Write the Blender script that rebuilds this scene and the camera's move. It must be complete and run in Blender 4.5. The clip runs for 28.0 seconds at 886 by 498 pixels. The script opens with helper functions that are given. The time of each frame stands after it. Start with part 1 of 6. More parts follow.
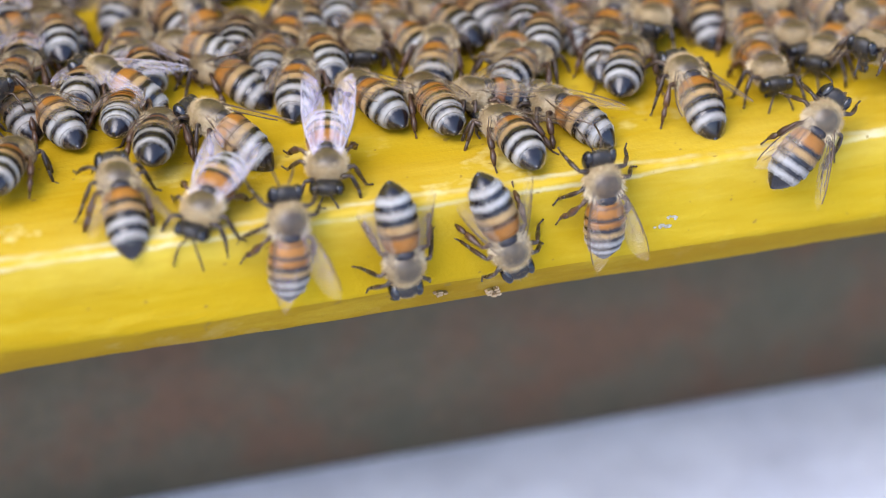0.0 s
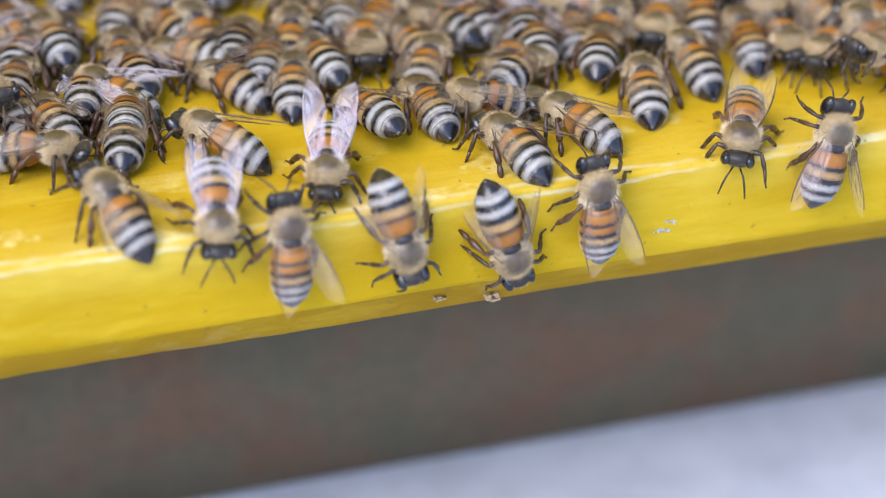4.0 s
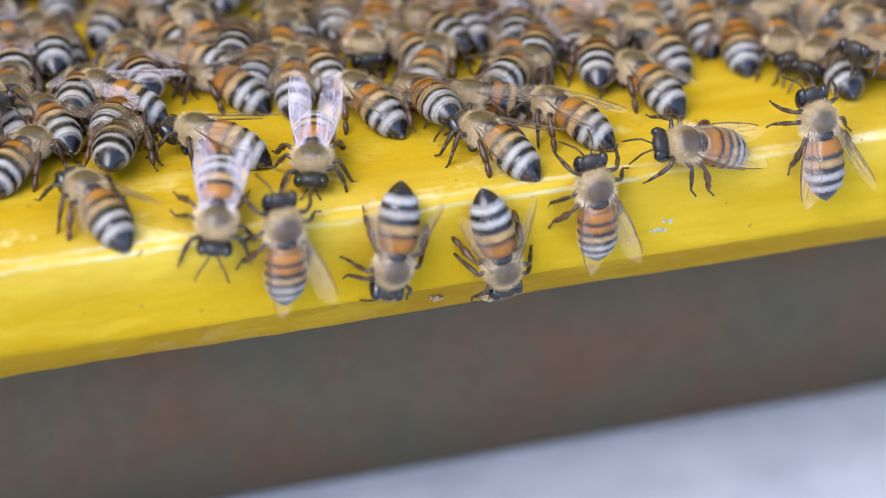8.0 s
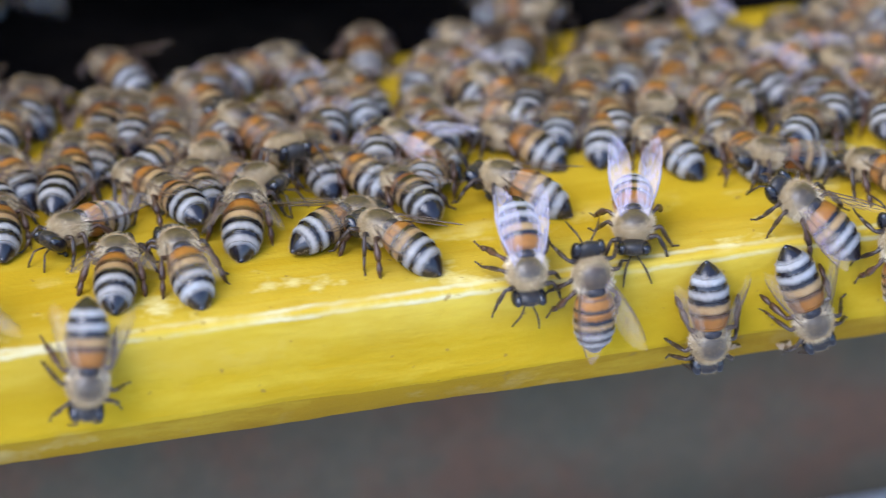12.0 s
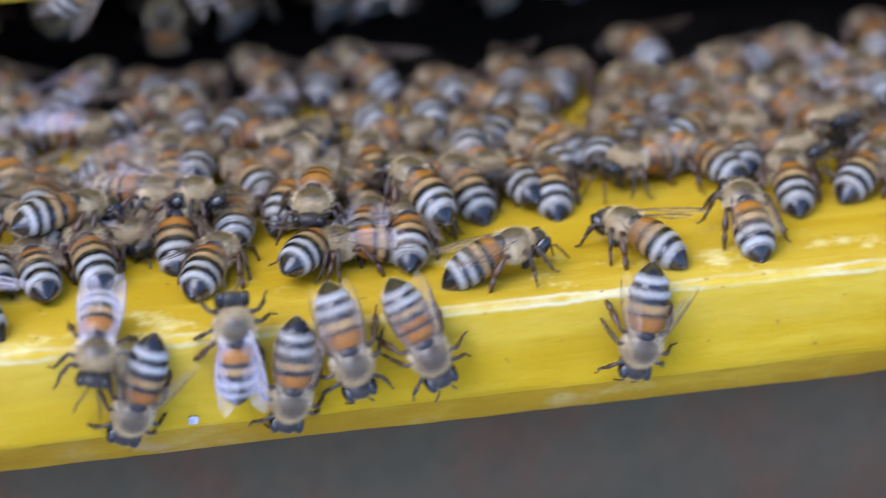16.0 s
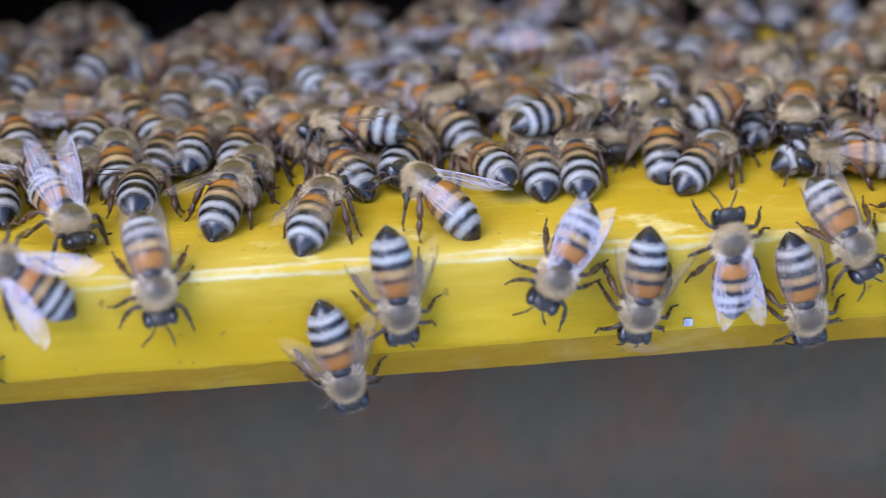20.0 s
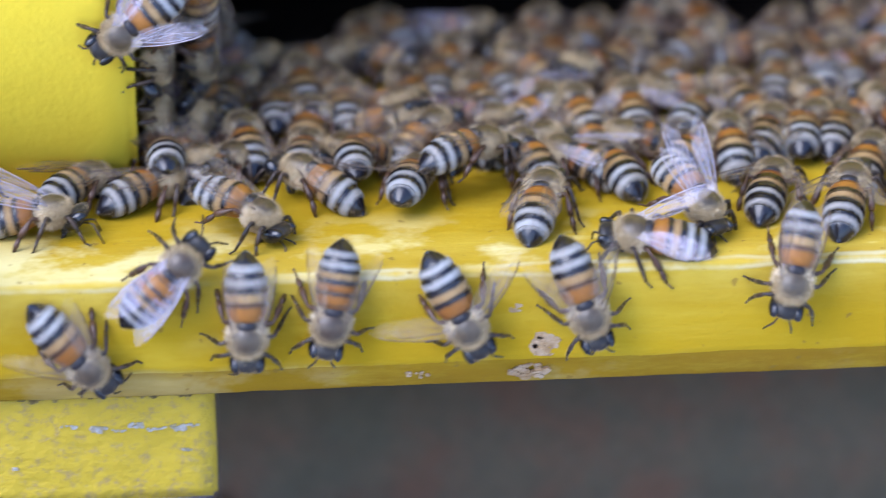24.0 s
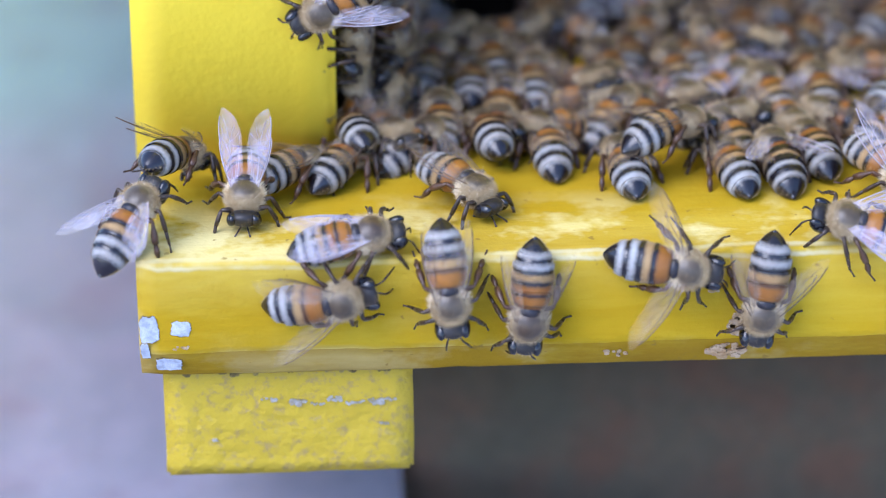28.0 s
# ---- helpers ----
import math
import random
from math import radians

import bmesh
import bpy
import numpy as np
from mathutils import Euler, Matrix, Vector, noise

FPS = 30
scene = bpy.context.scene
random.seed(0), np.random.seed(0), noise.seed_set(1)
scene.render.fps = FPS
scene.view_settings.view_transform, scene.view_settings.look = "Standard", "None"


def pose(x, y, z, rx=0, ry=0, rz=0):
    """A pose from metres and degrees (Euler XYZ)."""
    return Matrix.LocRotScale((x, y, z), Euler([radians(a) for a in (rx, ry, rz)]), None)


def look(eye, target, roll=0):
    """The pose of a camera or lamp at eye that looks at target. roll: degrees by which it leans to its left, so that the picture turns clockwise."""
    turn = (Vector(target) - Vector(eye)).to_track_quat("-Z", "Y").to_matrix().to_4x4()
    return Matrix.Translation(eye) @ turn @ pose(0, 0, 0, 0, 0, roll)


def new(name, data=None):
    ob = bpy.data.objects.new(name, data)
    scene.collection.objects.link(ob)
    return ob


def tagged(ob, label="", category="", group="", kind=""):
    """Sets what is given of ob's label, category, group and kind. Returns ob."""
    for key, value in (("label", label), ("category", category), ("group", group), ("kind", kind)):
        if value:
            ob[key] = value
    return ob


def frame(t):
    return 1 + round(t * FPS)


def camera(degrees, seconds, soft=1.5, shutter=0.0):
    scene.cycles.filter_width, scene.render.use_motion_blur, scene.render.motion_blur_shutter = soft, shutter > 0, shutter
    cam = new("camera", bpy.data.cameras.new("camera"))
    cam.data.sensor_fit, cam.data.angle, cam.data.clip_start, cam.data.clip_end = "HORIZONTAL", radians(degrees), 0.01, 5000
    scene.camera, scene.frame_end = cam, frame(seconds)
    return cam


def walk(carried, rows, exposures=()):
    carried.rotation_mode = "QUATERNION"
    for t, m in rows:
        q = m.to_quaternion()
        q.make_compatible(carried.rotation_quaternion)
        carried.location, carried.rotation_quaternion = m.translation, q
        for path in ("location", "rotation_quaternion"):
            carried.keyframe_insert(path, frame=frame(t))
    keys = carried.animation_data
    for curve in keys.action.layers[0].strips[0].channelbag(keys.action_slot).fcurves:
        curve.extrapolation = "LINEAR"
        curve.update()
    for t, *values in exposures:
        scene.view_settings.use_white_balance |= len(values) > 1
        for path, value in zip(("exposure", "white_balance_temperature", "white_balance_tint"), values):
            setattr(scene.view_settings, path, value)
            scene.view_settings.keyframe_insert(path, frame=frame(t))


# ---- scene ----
PATH = [
    (0, (0.01917, -0.28381, 0.17456), (0.11198, 0.00000, -0.00609), 0.788),
    (1, (0.01849, -0.28423, 0.17313), (0.11202, 0.00000, -0.00611), 0.791),
    (2, (0.01817, -0.28454, 0.17255), (0.11202, 0.00000, -0.00611), 0.784),
    (3, (0.01769, -0.28480, 0.17278), (0.11205, 0.00000, -0.00611), 0.806),
    (3.5, (0.01743, -0.28497, 0.17213), (0.11204, 0.00000, -0.00601), 0.745),
    (5.5, (0.01833, -0.28584, 0.17148), (0.11258, 0.00000, -0.00521), 0.678),
    (6, (0.01853, -0.28611, 0.17148), (0.11263, 0.00000, -0.00488), 0.674),
    (6.5, (0.01767, -0.28642, 0.17037), (0.11239, 0.00000, -0.00516), 0.653),
    (7, (0.01736, -0.28690, 0.16947), (0.11247, 0.00000, -0.00528), 0.650),
    (7.5, (0.01702, -0.28708, 0.16859), (0.11264, 0.00000, -0.00573), 0.551),
    (8, (0.01832, -0.28756, 0.16831), (0.11248, 0.00000, -0.00571), 0.432),
    (8.5, (0.01908, -0.28811, 0.16738), (0.11277, 0.00000, -0.00541), 0.301),
    (9, (0.02180, -0.28918, 0.16940), (0.11227, 0.00000, -0.00217), 0.125),
    (9.5, (0.02386, -0.28989, 0.16833), (0.11189, 0.00000, -0.00178), -0.200),
    (10, (0.02096, -0.29100, 0.16796), (0.10298, 0.00000, -0.00015), -0.676),
    (10.5, (0.02155, -0.29243, 0.16688), (0.09676, 0.00000, 0.00082), -1.055),
    (11, (0.02091, -0.29348, 0.16608), (0.09325, 0.00000, 0.00189), -1.323),
    (11.5, (0.01601, -0.29489, 0.16614), (0.08817, 0.00000, 0.00361), -1.320),
    (12, (0.00822, -0.29614, 0.16585), (0.08016, 0.00000, 0.00500), -1.423),
    (12.5, (0.00557, -0.29818, 0.16445), (0.07415, 0.00000, 0.00580), -1.426),
    (13, (0.00215, -0.30004, 0.16323), (0.06731, 0.00000, 0.00683), -1.543),
    (13.5, (-0.00519, -0.30156, 0.16200), (0.05770, 0.00000, 0.00796), -1.631),
    (15.5, (-0.02739, -0.30564, 0.15905), (0.03052, 0.00000, 0.01046), -1.590),
    (16, (-0.03766, -0.30606, 0.15581), (0.02059, 0.00000, 0.00710), -1.313),
    (16.5, (-0.04626, -0.30651, 0.15416), (0.01236, 0.00000, 0.00585), -1.061),
    (17, (-0.05161, -0.30675, 0.15119), (0.00603, 0.00000, 0.00362), -0.951),
    (17.5, (-0.05670, -0.30700, 0.14900), (-0.00014, 0.00000, 0.00192), -0.908),
    (18, (-0.06204, -0.30753, 0.14847), (-0.00863, 0.00000, 0.00213), -0.835),
    (18.5, (-0.06775, -0.30811, 0.14769), (-0.01519, 0.00000, 0.00205), -0.727),
    (19, (-0.07366, -0.30878, 0.14735), (-0.02323, 0.00000, 0.00177), -0.597),
    (19.5, (-0.07663, -0.30940, 0.14655), (-0.02833, 0.00000, 0.00118), -0.516),
    (20, (-0.07816, -0.30991, 0.14532), (-0.03198, 0.00000, 0.00100), -0.510),
    (20.5, (-0.08299, -0.31010, 0.14511), (-0.03930, 0.00000, 0.00132), -0.559),
    (22.5, (-0.10219, -0.31203, 0.14451), (-0.06896, 0.00000, 0.00295), -0.483),
    (23, (-0.11035, -0.31208, 0.14557), (-0.08089, 0.00000, 0.00341), -0.358),
    (23.5, (-0.11662, -0.31206, 0.14764), (-0.08966, 0.00000, 0.00371), -0.155),
    (24, (-0.12317, -0.31193, 0.14808), (-0.09747, 0.00000, 0.00258), -0.097),
    (24.5, (-0.13003, -0.31040, 0.15228), (-0.10577, 0.00000, 0.00266), 0.105),
    (25, (-0.13464, -0.30873, 0.15535), (-0.11340, 0.00000, 0.00304), 0.244),
    (25.5, (-0.13652, -0.30932, 0.15588), (-0.11684, 0.00000, 0.00329), 0.181),
    (26, (-0.13531, -0.30951, 0.15660), (-0.11657, 0.00000, 0.00299), 0.159),
    (26.5, (-0.13358, -0.30977, 0.15607), (-0.11481, 0.00000, 0.00087), 0.085),
    (27, (-0.13130, -0.31017, 0.15492), (-0.11389, 0.00000, 0.00002), 0.083),
    (27.5, (-0.13356, -0.31032, 0.15548), (-0.11663, 0.00000, 0.00069), -0.095),
    (28, (-0.13404, -0.31078, 0.15555), (-0.11827, 0.00000, 0.00097), -0.218),
]
cam = camera(15.0, 28.0, soft=0.95, shutter=0.55)
cam.data.dof.use_dof = True
cam.data.dof.focus_distance = 0.353
cam.data.dof.aperture_fstop = 12.0
walk(cam, [(t, look(eye, target, roll)) for t, eye, target, roll in PATH],
     exposures=[(0, 1.73, 6250, 16), (9, 1.72, 6200, 15), (10.7, 1.64, 5750, 13), (12, 1.58, 5550, 15), (16, 1.55, 5480, 17.5), (20, 1.57, 5480, 18.5), (28, 1.57, 5420, 18.5)])

# ---- light: open shade under a bright, hazy sky ----
world = bpy.data.worlds.new("sky")
scene.world = world
world.use_nodes = True
wn = world.node_tree.nodes
sky = wn.new("ShaderNodeTexSky")
sky.sky_type, sky.sun_disc = "NISHITA", False
sky.sun_elevation, sky.sun_rotation = radians(49), radians(231)
world.node_tree.links.new(sky.outputs[0], wn["Background"].inputs[0])
wn["Background"].inputs[1].default_value = 0.15
sun_data = bpy.data.lights.new("sun", "SUN")
sun_data.energy, sun_data.angle, sun_data.color = 1.08, radians(46), (1.0, 0.97, 0.93)
sun = new("sun", sun_data)
sun.matrix_world = look((-0.98, -0.80, 1.45), (0, 0, 0))

MM = 0.001


# ---- materials ----
class Mat:
    """A small builder of node materials."""

    def __init__(self, name, rough=0.5, spec=0.5, metal=0.0):
        self.m = bpy.data.materials.new(name)
        self.m.use_nodes = True
        self.t = self.m.node_tree
        self.b = self.t.nodes["Principled BSDF"]
        self.b.inputs["Roughness"].default_value = rough
        self.b.inputs["Metallic"].default_value = metal
        self.b.inputs["Specular IOR Level"].default_value = spec
        self.co = self.t.nodes.new("ShaderNodeTexCoord")

    def node(self, kind, **props):
        n = self.t.nodes.new(kind)
        for k, v in props.items():
            n.inputs[k].default_value = v
        return n

    def link(self, a, b):
        self.t.links.new(a, b)

    def noise(self, scale, detail=4, rough=0.6, stretch=None):
        n = self.node("ShaderNodeTexNoise", Scale=scale, Detail=detail, Roughness=rough)
        src = self.co.outputs["Object"]
        if stretch:
            mp = self.node("ShaderNodeMapping", Scale=stretch)
            self.link(src, mp.inputs[0])
            src = mp.outputs[0]
        self.link(src, n.inputs["Vector"])
        return n.outputs["Fac"]

    def ramp(self, fac, *stops):
        r = self.t.nodes.new("ShaderNodeValToRGB")
        e = r.color_ramp.elements
        while len(e) < len(stops):
            e.new(0.5)
        for el, (p, c) in zip(e, stops):
            el.position = p
            el.color = (*c, 1) if len(c) == 3 else (c[0], c[0], c[0], 1)
        self.link(fac, r.inputs[0])
        return r.outputs[0]

    def mix(self, fac, a, b, kind="MIX"):
        n = self.t.nodes.new("ShaderNodeMix")
        n.data_type, n.blend_type = "RGBA", kind
        for sock, v in ((n.inputs[0], fac), (n.inputs[6], a), (n.inputs[7], b)):
            if isinstance(v, (tuple, list)):
                sock.default_value = (*v, 1)
            elif isinstance(v, (int, float)):
                sock.default_value = v
            else:
                self.link(v, sock)
        return n.outputs[2]

    def math(self, op, a, b=0.0):
        n = self.t.nodes.new("ShaderNodeMath")
        n.operation = op
        for sock, v in zip(n.inputs, (a, b)):
            if isinstance(v, (int, float)):
                sock.default_value = v
            else:
                self.link(v, sock)
        return n.outputs[0]

    def color(self, c):
        if isinstance(c, tuple):
            self.b.inputs["Base Color"].default_value = (*c, 1)
        else:
            self.link(c, self.b.inputs["Base Color"])
        return self

    def bump(self, height, strength=0.3, dist=0.0002):
        n = self.node("ShaderNodeBump", Strength=strength, Distance=dist)
        self.link(height, n.inputs["Height"])
        self.link(n.outputs[0], self.b.inputs["Normal"])
        return self

    def rough(self, fac, lo, hi):
        self.link(self.ramp(fac, (0.3, (lo,)), (0.7, (hi,))), self.b.inputs["Roughness"])
        return self


def yellow_paint(name, coarse=1.0, worn=0.0):
    k = Mat(name, 0.5, 0.2)
    big = k.noise(38, 3)
    grain = k.noise(160, 5, 0.65, (0.12, 1, 1))
    fine = k.noise(900 / coarse, 4)
    c = k.ramp(big, (0.3, (0.86, 0.625, 0.035)), (0.55, (0.90, 0.68, 0.048)), (0.75, (0.92, 0.73, 0.066)))
    c = k.mix(k.ramp(grain, (0.55, (0.0,)), (0.8, (0.45,))), c, (0.82, 0.585, 0.034))
    if worn:
        c = k.mix(0.9, c, (0.40, 0.285, 0.022))
        spots = k.ramp(k.noise(900, 4, 0.75), (0.52, (0.0,)), (0.66, (0.8 * worn,)))
        c = k.mix(spots, c, (0.29, 0.205, 0.085))
        pits = k.ramp(k.noise(240, 4, 0.75), (0.60, (0.0,)), (0.72, (0.6 * worn,)))
        c = k.mix(pits, c, (0.32, 0.25, 0.08))
    k.color(c)
    k.rough(big, 0.30, 0.5)
    k.bump(k.math("ADD", k.math("MULTIPLY", grain, 0.7), k.math("MULTIPLY", fine, 0.5 * coarse)), 0.5, 0.00035 * coarse)
    return k.m


def board_paint():
    """Yellow gloss paint: pale-rubbed arris with painted light, grimy lower arris with painted shade."""
    k = Mat("yellow_board_paint", 0.7, 0.03)
    big, grain = k.noise(30, 3), k.noise(200, 5, 0.65, (0.10, 1, 1))
    sep = k.t.nodes.new("ShaderNodeSeparateXYZ")
    k.link(k.co.outputs["Object"], sep.inputs[0])
    c = k.ramp(big, (0.3, (0.345, 0.212, 0.005)), (0.55, (0.395, 0.256, 0.008)), (0.75, (0.445, 0.306, 0.015)))
    c = k.mix(k.ramp(grain, (0.52, (0.0,)), (0.75, (0.4,))), c, (0.30, 0.172, 0.004))
    streak = k.noise(240, 4, 0.6, (0.10, 1, 1))
    c = k.mix(k.ramp(streak, (0.50, (0.0,)), (0.74, (0.4,))), c, (0.52, 0.39, 0.04))
    # rubbed arris: a broken pale line along x where y and z are near zero
    wob = k.math("ADD", k.math("MULTIPLY", k.math("SUBTRACT", k.noise(14, 3), 0.5), 0.0022), k.math("MULTIPLY", k.math("SUBTRACT", k.noise(170, 4, 0.7, (1, 0.3, 0.3)), 0.5), 0.0009))
    d = k.math("ABSOLUTE", k.math("ADD", k.math("SUBTRACT", sep.outputs[2], k.math("MULTIPLY", sep.outputs[1], 0.6)), k.math("ADD", wob, 0.0006)))
    patchy = k.ramp(k.noise(45, 4, 0.7, (1, 0.3, 0.3)), (0.40, (0.05,)), (0.56, (1.0,)))
    near = k.ramp(k.math("MULTIPLY", d, 1000.0), (0.08, (1.0,)), (0.36, (0.0,)))
    # broad pale band: wear, with light on the upturned edge painted in
    broad = k.ramp(k.math("MULTIPLY", d, 170.0), (0.05, (1.0,)), (0.95, (0.0,)))
    c = k.mix(k.math("MULTIPLY", broad, k.ramp(k.noise(70, 5, 0.75, (0.25, 1, 1)), (0.40, (0.05,)), (0.66, (0.50,)))), c, (0.58, 0.465, 0.10))
    c = k.mix(k.math("MULTIPLY", k.math("MULTIPLY", near, patchy), 0.65), c, (0.56, 0.525, 0.36))
    # paint worn thin in cream blotches on the top, close behind the arris and most of all at the end by the post
    top = k.ramp(k.math("MULTIPLY", sep.outputs[1], 60.0), (0.0, (0.0,)), (0.06, (0.8,)), (0.30, (1.0,)), (0.95, (0.0,)))
    end = k.ramp(k.math("MULTIPLY", sep.outputs[0], -5.0), (0.35, (0.0,)), (0.62, (0.11,)))
    blot = k.ramp(k.math("ADD", k.noise(120, 4, 0.6, (0.85, 1, 1)), end), (0.56, (0.0,)), (0.68, (0.75,)))
    c = k.mix(k.math("MULTIPLY", top, blot), c, (0.70, 0.62, 0.30))
    # chipped paint on the lower bevel, and its grime darkened further by painted-in shade
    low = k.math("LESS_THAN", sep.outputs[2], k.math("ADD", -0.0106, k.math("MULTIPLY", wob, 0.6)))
    grime_shade = k.math("MULTIPLY", low, k.ramp(k.noise(120, 5, 0.7, (0.25, 1, 1)), (0.3, (0.50,)), (0.7, (0.95,))))
    c = k.mix(grime_shade, c, (0.24, 0.135, 0.010))
    chips = k.math("MULTIPLY", low, k.ramp(k.noise(70, 4, 0.7, (0.5, 1, 1)), (0.69, (0.0,)), (0.72, (0.8,))))
    c = k.mix(chips, c, (0.30, 0.20, 0.11))
    # brushed, mottled paint
    c = k.mix(k.ramp(k.noise(190, 5, 0.7, (0.35, 1, 1)), (0.50, (0.0,)), (0.72, (0.35,))), c, (0.53, 0.40, 0.04))
    c = k.mix(k.ramp(k.noise(90, 5, 0.7, (0.3, 1, 1)), (0.54, (0.0,)), (0.74, (0.32,))), c, (0.31, 0.185, 0.006))
    # specks of dirt
    specks = k.ramp(k.noise(650, 2, 0.5), (0.69, (0.0,)), (0.73, (0.7,)))
    c = k.mix(specks, c, (0.22, 0.14, 0.03))
    k.color(c)
    k.rough(grain, 0.66, 0.85)
    k.bump(k.math("ADD", k.math("MULTIPLY", grain, 0.9), k.math("MULTIPLY", k.noise(1400, 3), 0.3)), 0.65, 0.0005)
    return k.m


def speckled(name, a, b, c3, scale, rough=0.9, bump=0.4, dist=0.001, spec=0.2):
    k = Mat(name, rough, spec)
    n1, n2 = k.noise(scale, 5), k.noise(scale * 7, 4)
    c = k.ramp(n1, (0.37, a), (0.5, b), (0.63, c3))
    c = k.mix(k.ramp(n2, (0.4, (0.0,)), (0.7, (0.4,))), c, tuple(v * 0.6 for v in b))
    k.color(c).bump(n2, bump, dist)
    return k.m


def slab_stain():
    """Old concrete: blue-green and then dark far in, lavender grey with purplish stains towards its fore edge."""
    k = Mat("blue_green_slab", 0.85, 0.2)
    sep = k.t.nodes.new("ShaderNodeSeparateXYZ")
    k.link(k.co.outputs["Object"], sep.inputs[0])
    far = k.math("ADD", k.math("MULTIPLY", sep.outputs[1], 3.0), k.math("MULTIPLY", k.math("SUBTRACT", k.noise(14, 4), 0.5), 0.5))
    c = k.ramp(far, (0.22, (0.43, 0.39, 0.46)), (0.36, (0.42, 0.47, 0.55)), (0.50, (0.39, 0.56, 0.585)), (0.62, (0.41, 0.59, 0.60)), (0.74, (0.14, 0.17, 0.18)))
    stain = k.ramp(k.noise(26, 5, 0.65), (0.56, (0.0,)), (0.66, (0.55,)))
    c = k.mix(stain, c, (0.36, 0.27, 0.31))
    fine = k.noise(110, 4)
    c = k.mix(k.ramp(fine, (0.4, (0.0,)), (0.7, (0.4,))), c, (0.24, 0.26, 0.29))
    k.color(c).bump(fine, 0.4, 0.001)
    return k.m


def cuticle(name, lo, hi, rough, spec=0.5):
    k = Mat(name, rough, spec)
    n = k.noise(700, 4)
    r = k.t.nodes.new("ShaderNodeObjectInfo")
    c = k.ramp(n, (0.3, lo), (0.7, hi))
    c = k.mix(k.math("MULTIPLY", r.outputs["Random"], 0.35), c, tuple(v * 0.55 for v in lo))
    k.color(c).bump(k.noise(4000, 3), 0.25, 0.00004)
    return k.m


def coat_material(name, bands, soft=0.027):
    """The ring colours of an abdomen along its length: soft-edged bands, felted and dull where pale, glossy where dark."""
    k = Mat(name, 0.4, 0.2)
    sep = k.t.nodes.new("ShaderNodeSeparateXYZ")
    k.link(k.co.outputs["Object"], sep.inputs[0])
    along = k.math("MULTIPLY", sep.outputs[1], -1000.0 / BODY_LEN)
    along = k.math("ADD", along, k.math("MULTIPLY", k.math("SUBTRACT", k.noise(420, 3, 0.6), 0.5), 0.05))
    along = k.math("ADD", along, k.math("MULTIPLY", k.math("SUBTRACT", k.noise(3000, 2, 0.6, (1, 0.25, 1)), 0.5), 0.055))
    stops, last = [], None
    for u, c in bands:
        if last is not None:
            stops.append((max(0.0, u - soft), last))
        stops.append((min(1.0, u + (soft if last is not None else 0)), c))
        last = c
    c = k.ramp(along, *stops)
    dust = k.noise(1300, 4, 0.7)
    c = k.mix(k.ramp(dust, (0.5, (0.0,)), (0.8, (0.10,))), c, (0.24, 0.17, 0.11))
    c = k.mix(k.ramp(k.noise(260, 4, 0.65), (0.42, (0.0,)), (0.72, (0.55,))), c, (0.55, 0.42, 0.32), "MULTIPLY")
    info = k.t.nodes.new("ShaderNodeObjectInfo")
    c = k.mix(k.math("MULTIPLY", info.outputs["Random"], 0.45), c, (0.72, 0.60, 0.48), "MULTIPLY")
    k.color(c)
    bw = k.t.nodes.new("ShaderNodeRGBToBW")
    k.link(c, bw.inputs[0])
    k.link(k.ramp(bw.outputs[0], (0.02, (0.24,)), (0.30, (0.62,))), k.b.inputs["Roughness"])
    k.link(k.ramp(bw.outputs[0], (0.02, (0.55,)), (0.20, (0.15,))), k.b.inputs["Specular IOR Level"])
    k.bump(k.noise(3500, 3), 0.3, 0.00005)
    return k.m


def back_material(name, lo, hi, size):
    """A satin brown disc on top of the thorax that passes into pale under-fur round it."""
    k = Mat(name, 0.5, 0.5)
    sep = k.t.nodes.new("ShaderNodeSeparateXYZ")
    k.link(k.co.outputs["Object"], sep.inputs[0])
    x, y = k.math("MULTIPLY", sep.outputs[0], 500.0 / size), k.math("MULTIPLY", k.math("ADD", sep.outputs[1], 0.00012), 490.0 / size)
    far = k.math("SQRT", k.math("ADD", k.math("MULTIPLY", x, x), k.math("MULTIPLY", y, y)))
    far = k.math("ADD", far, k.math("MULTIPLY", k.math("SUBTRACT", k.noise(1600, 4, 0.7), 0.5), 0.5))
    low = k.ramp(k.math("MULTIPLY", sep.outputs[2], 1000.0), (0.35, (1.0,)), (0.85, (0.0,)))
    fur = k.math("MAXIMUM", k.ramp(k.math("MULTIPLY", far, 0.5), (0.36, (0.0,)), (0.60, (1.0,))), low)
    c = k.ramp(k.noise(900, 4), (0.3, lo), (0.7, hi))
    front = k.ramp(k.noise(2600, 3), (0.3, (0.20, 0.142, 0.072)), (0.7, (0.36, 0.275, 0.15)))
    rear = k.ramp(k.noise(2600, 3), (0.3, (0.36, 0.28, 0.16)), (0.7, (0.58, 0.47, 0.30)))
    behind = k.ramp(k.math("ADD", k.math("MULTIPLY", sep.outputs[1], -250.0), 0.5), (0.50, (0.0,)), (0.75, (1.0,)))
    c = k.mix(fur, c, k.mix(behind, front, rear))
    info = k.t.nodes.new("ShaderNodeObjectInfo")
    c = k.mix(k.math("MULTIPLY", info.outputs["Random"], 0.4), c, (0.66, 0.60, 0.54), "MULTIPLY")
    k.color(c)
    k.link(k.ramp(fur, (0.0, (0.34,)), (1.0, (0.85,))), k.b.inputs["Roughness"])
    k.bump(k.noise(5000, 3), 0.4, 0.00005)
    return k.m


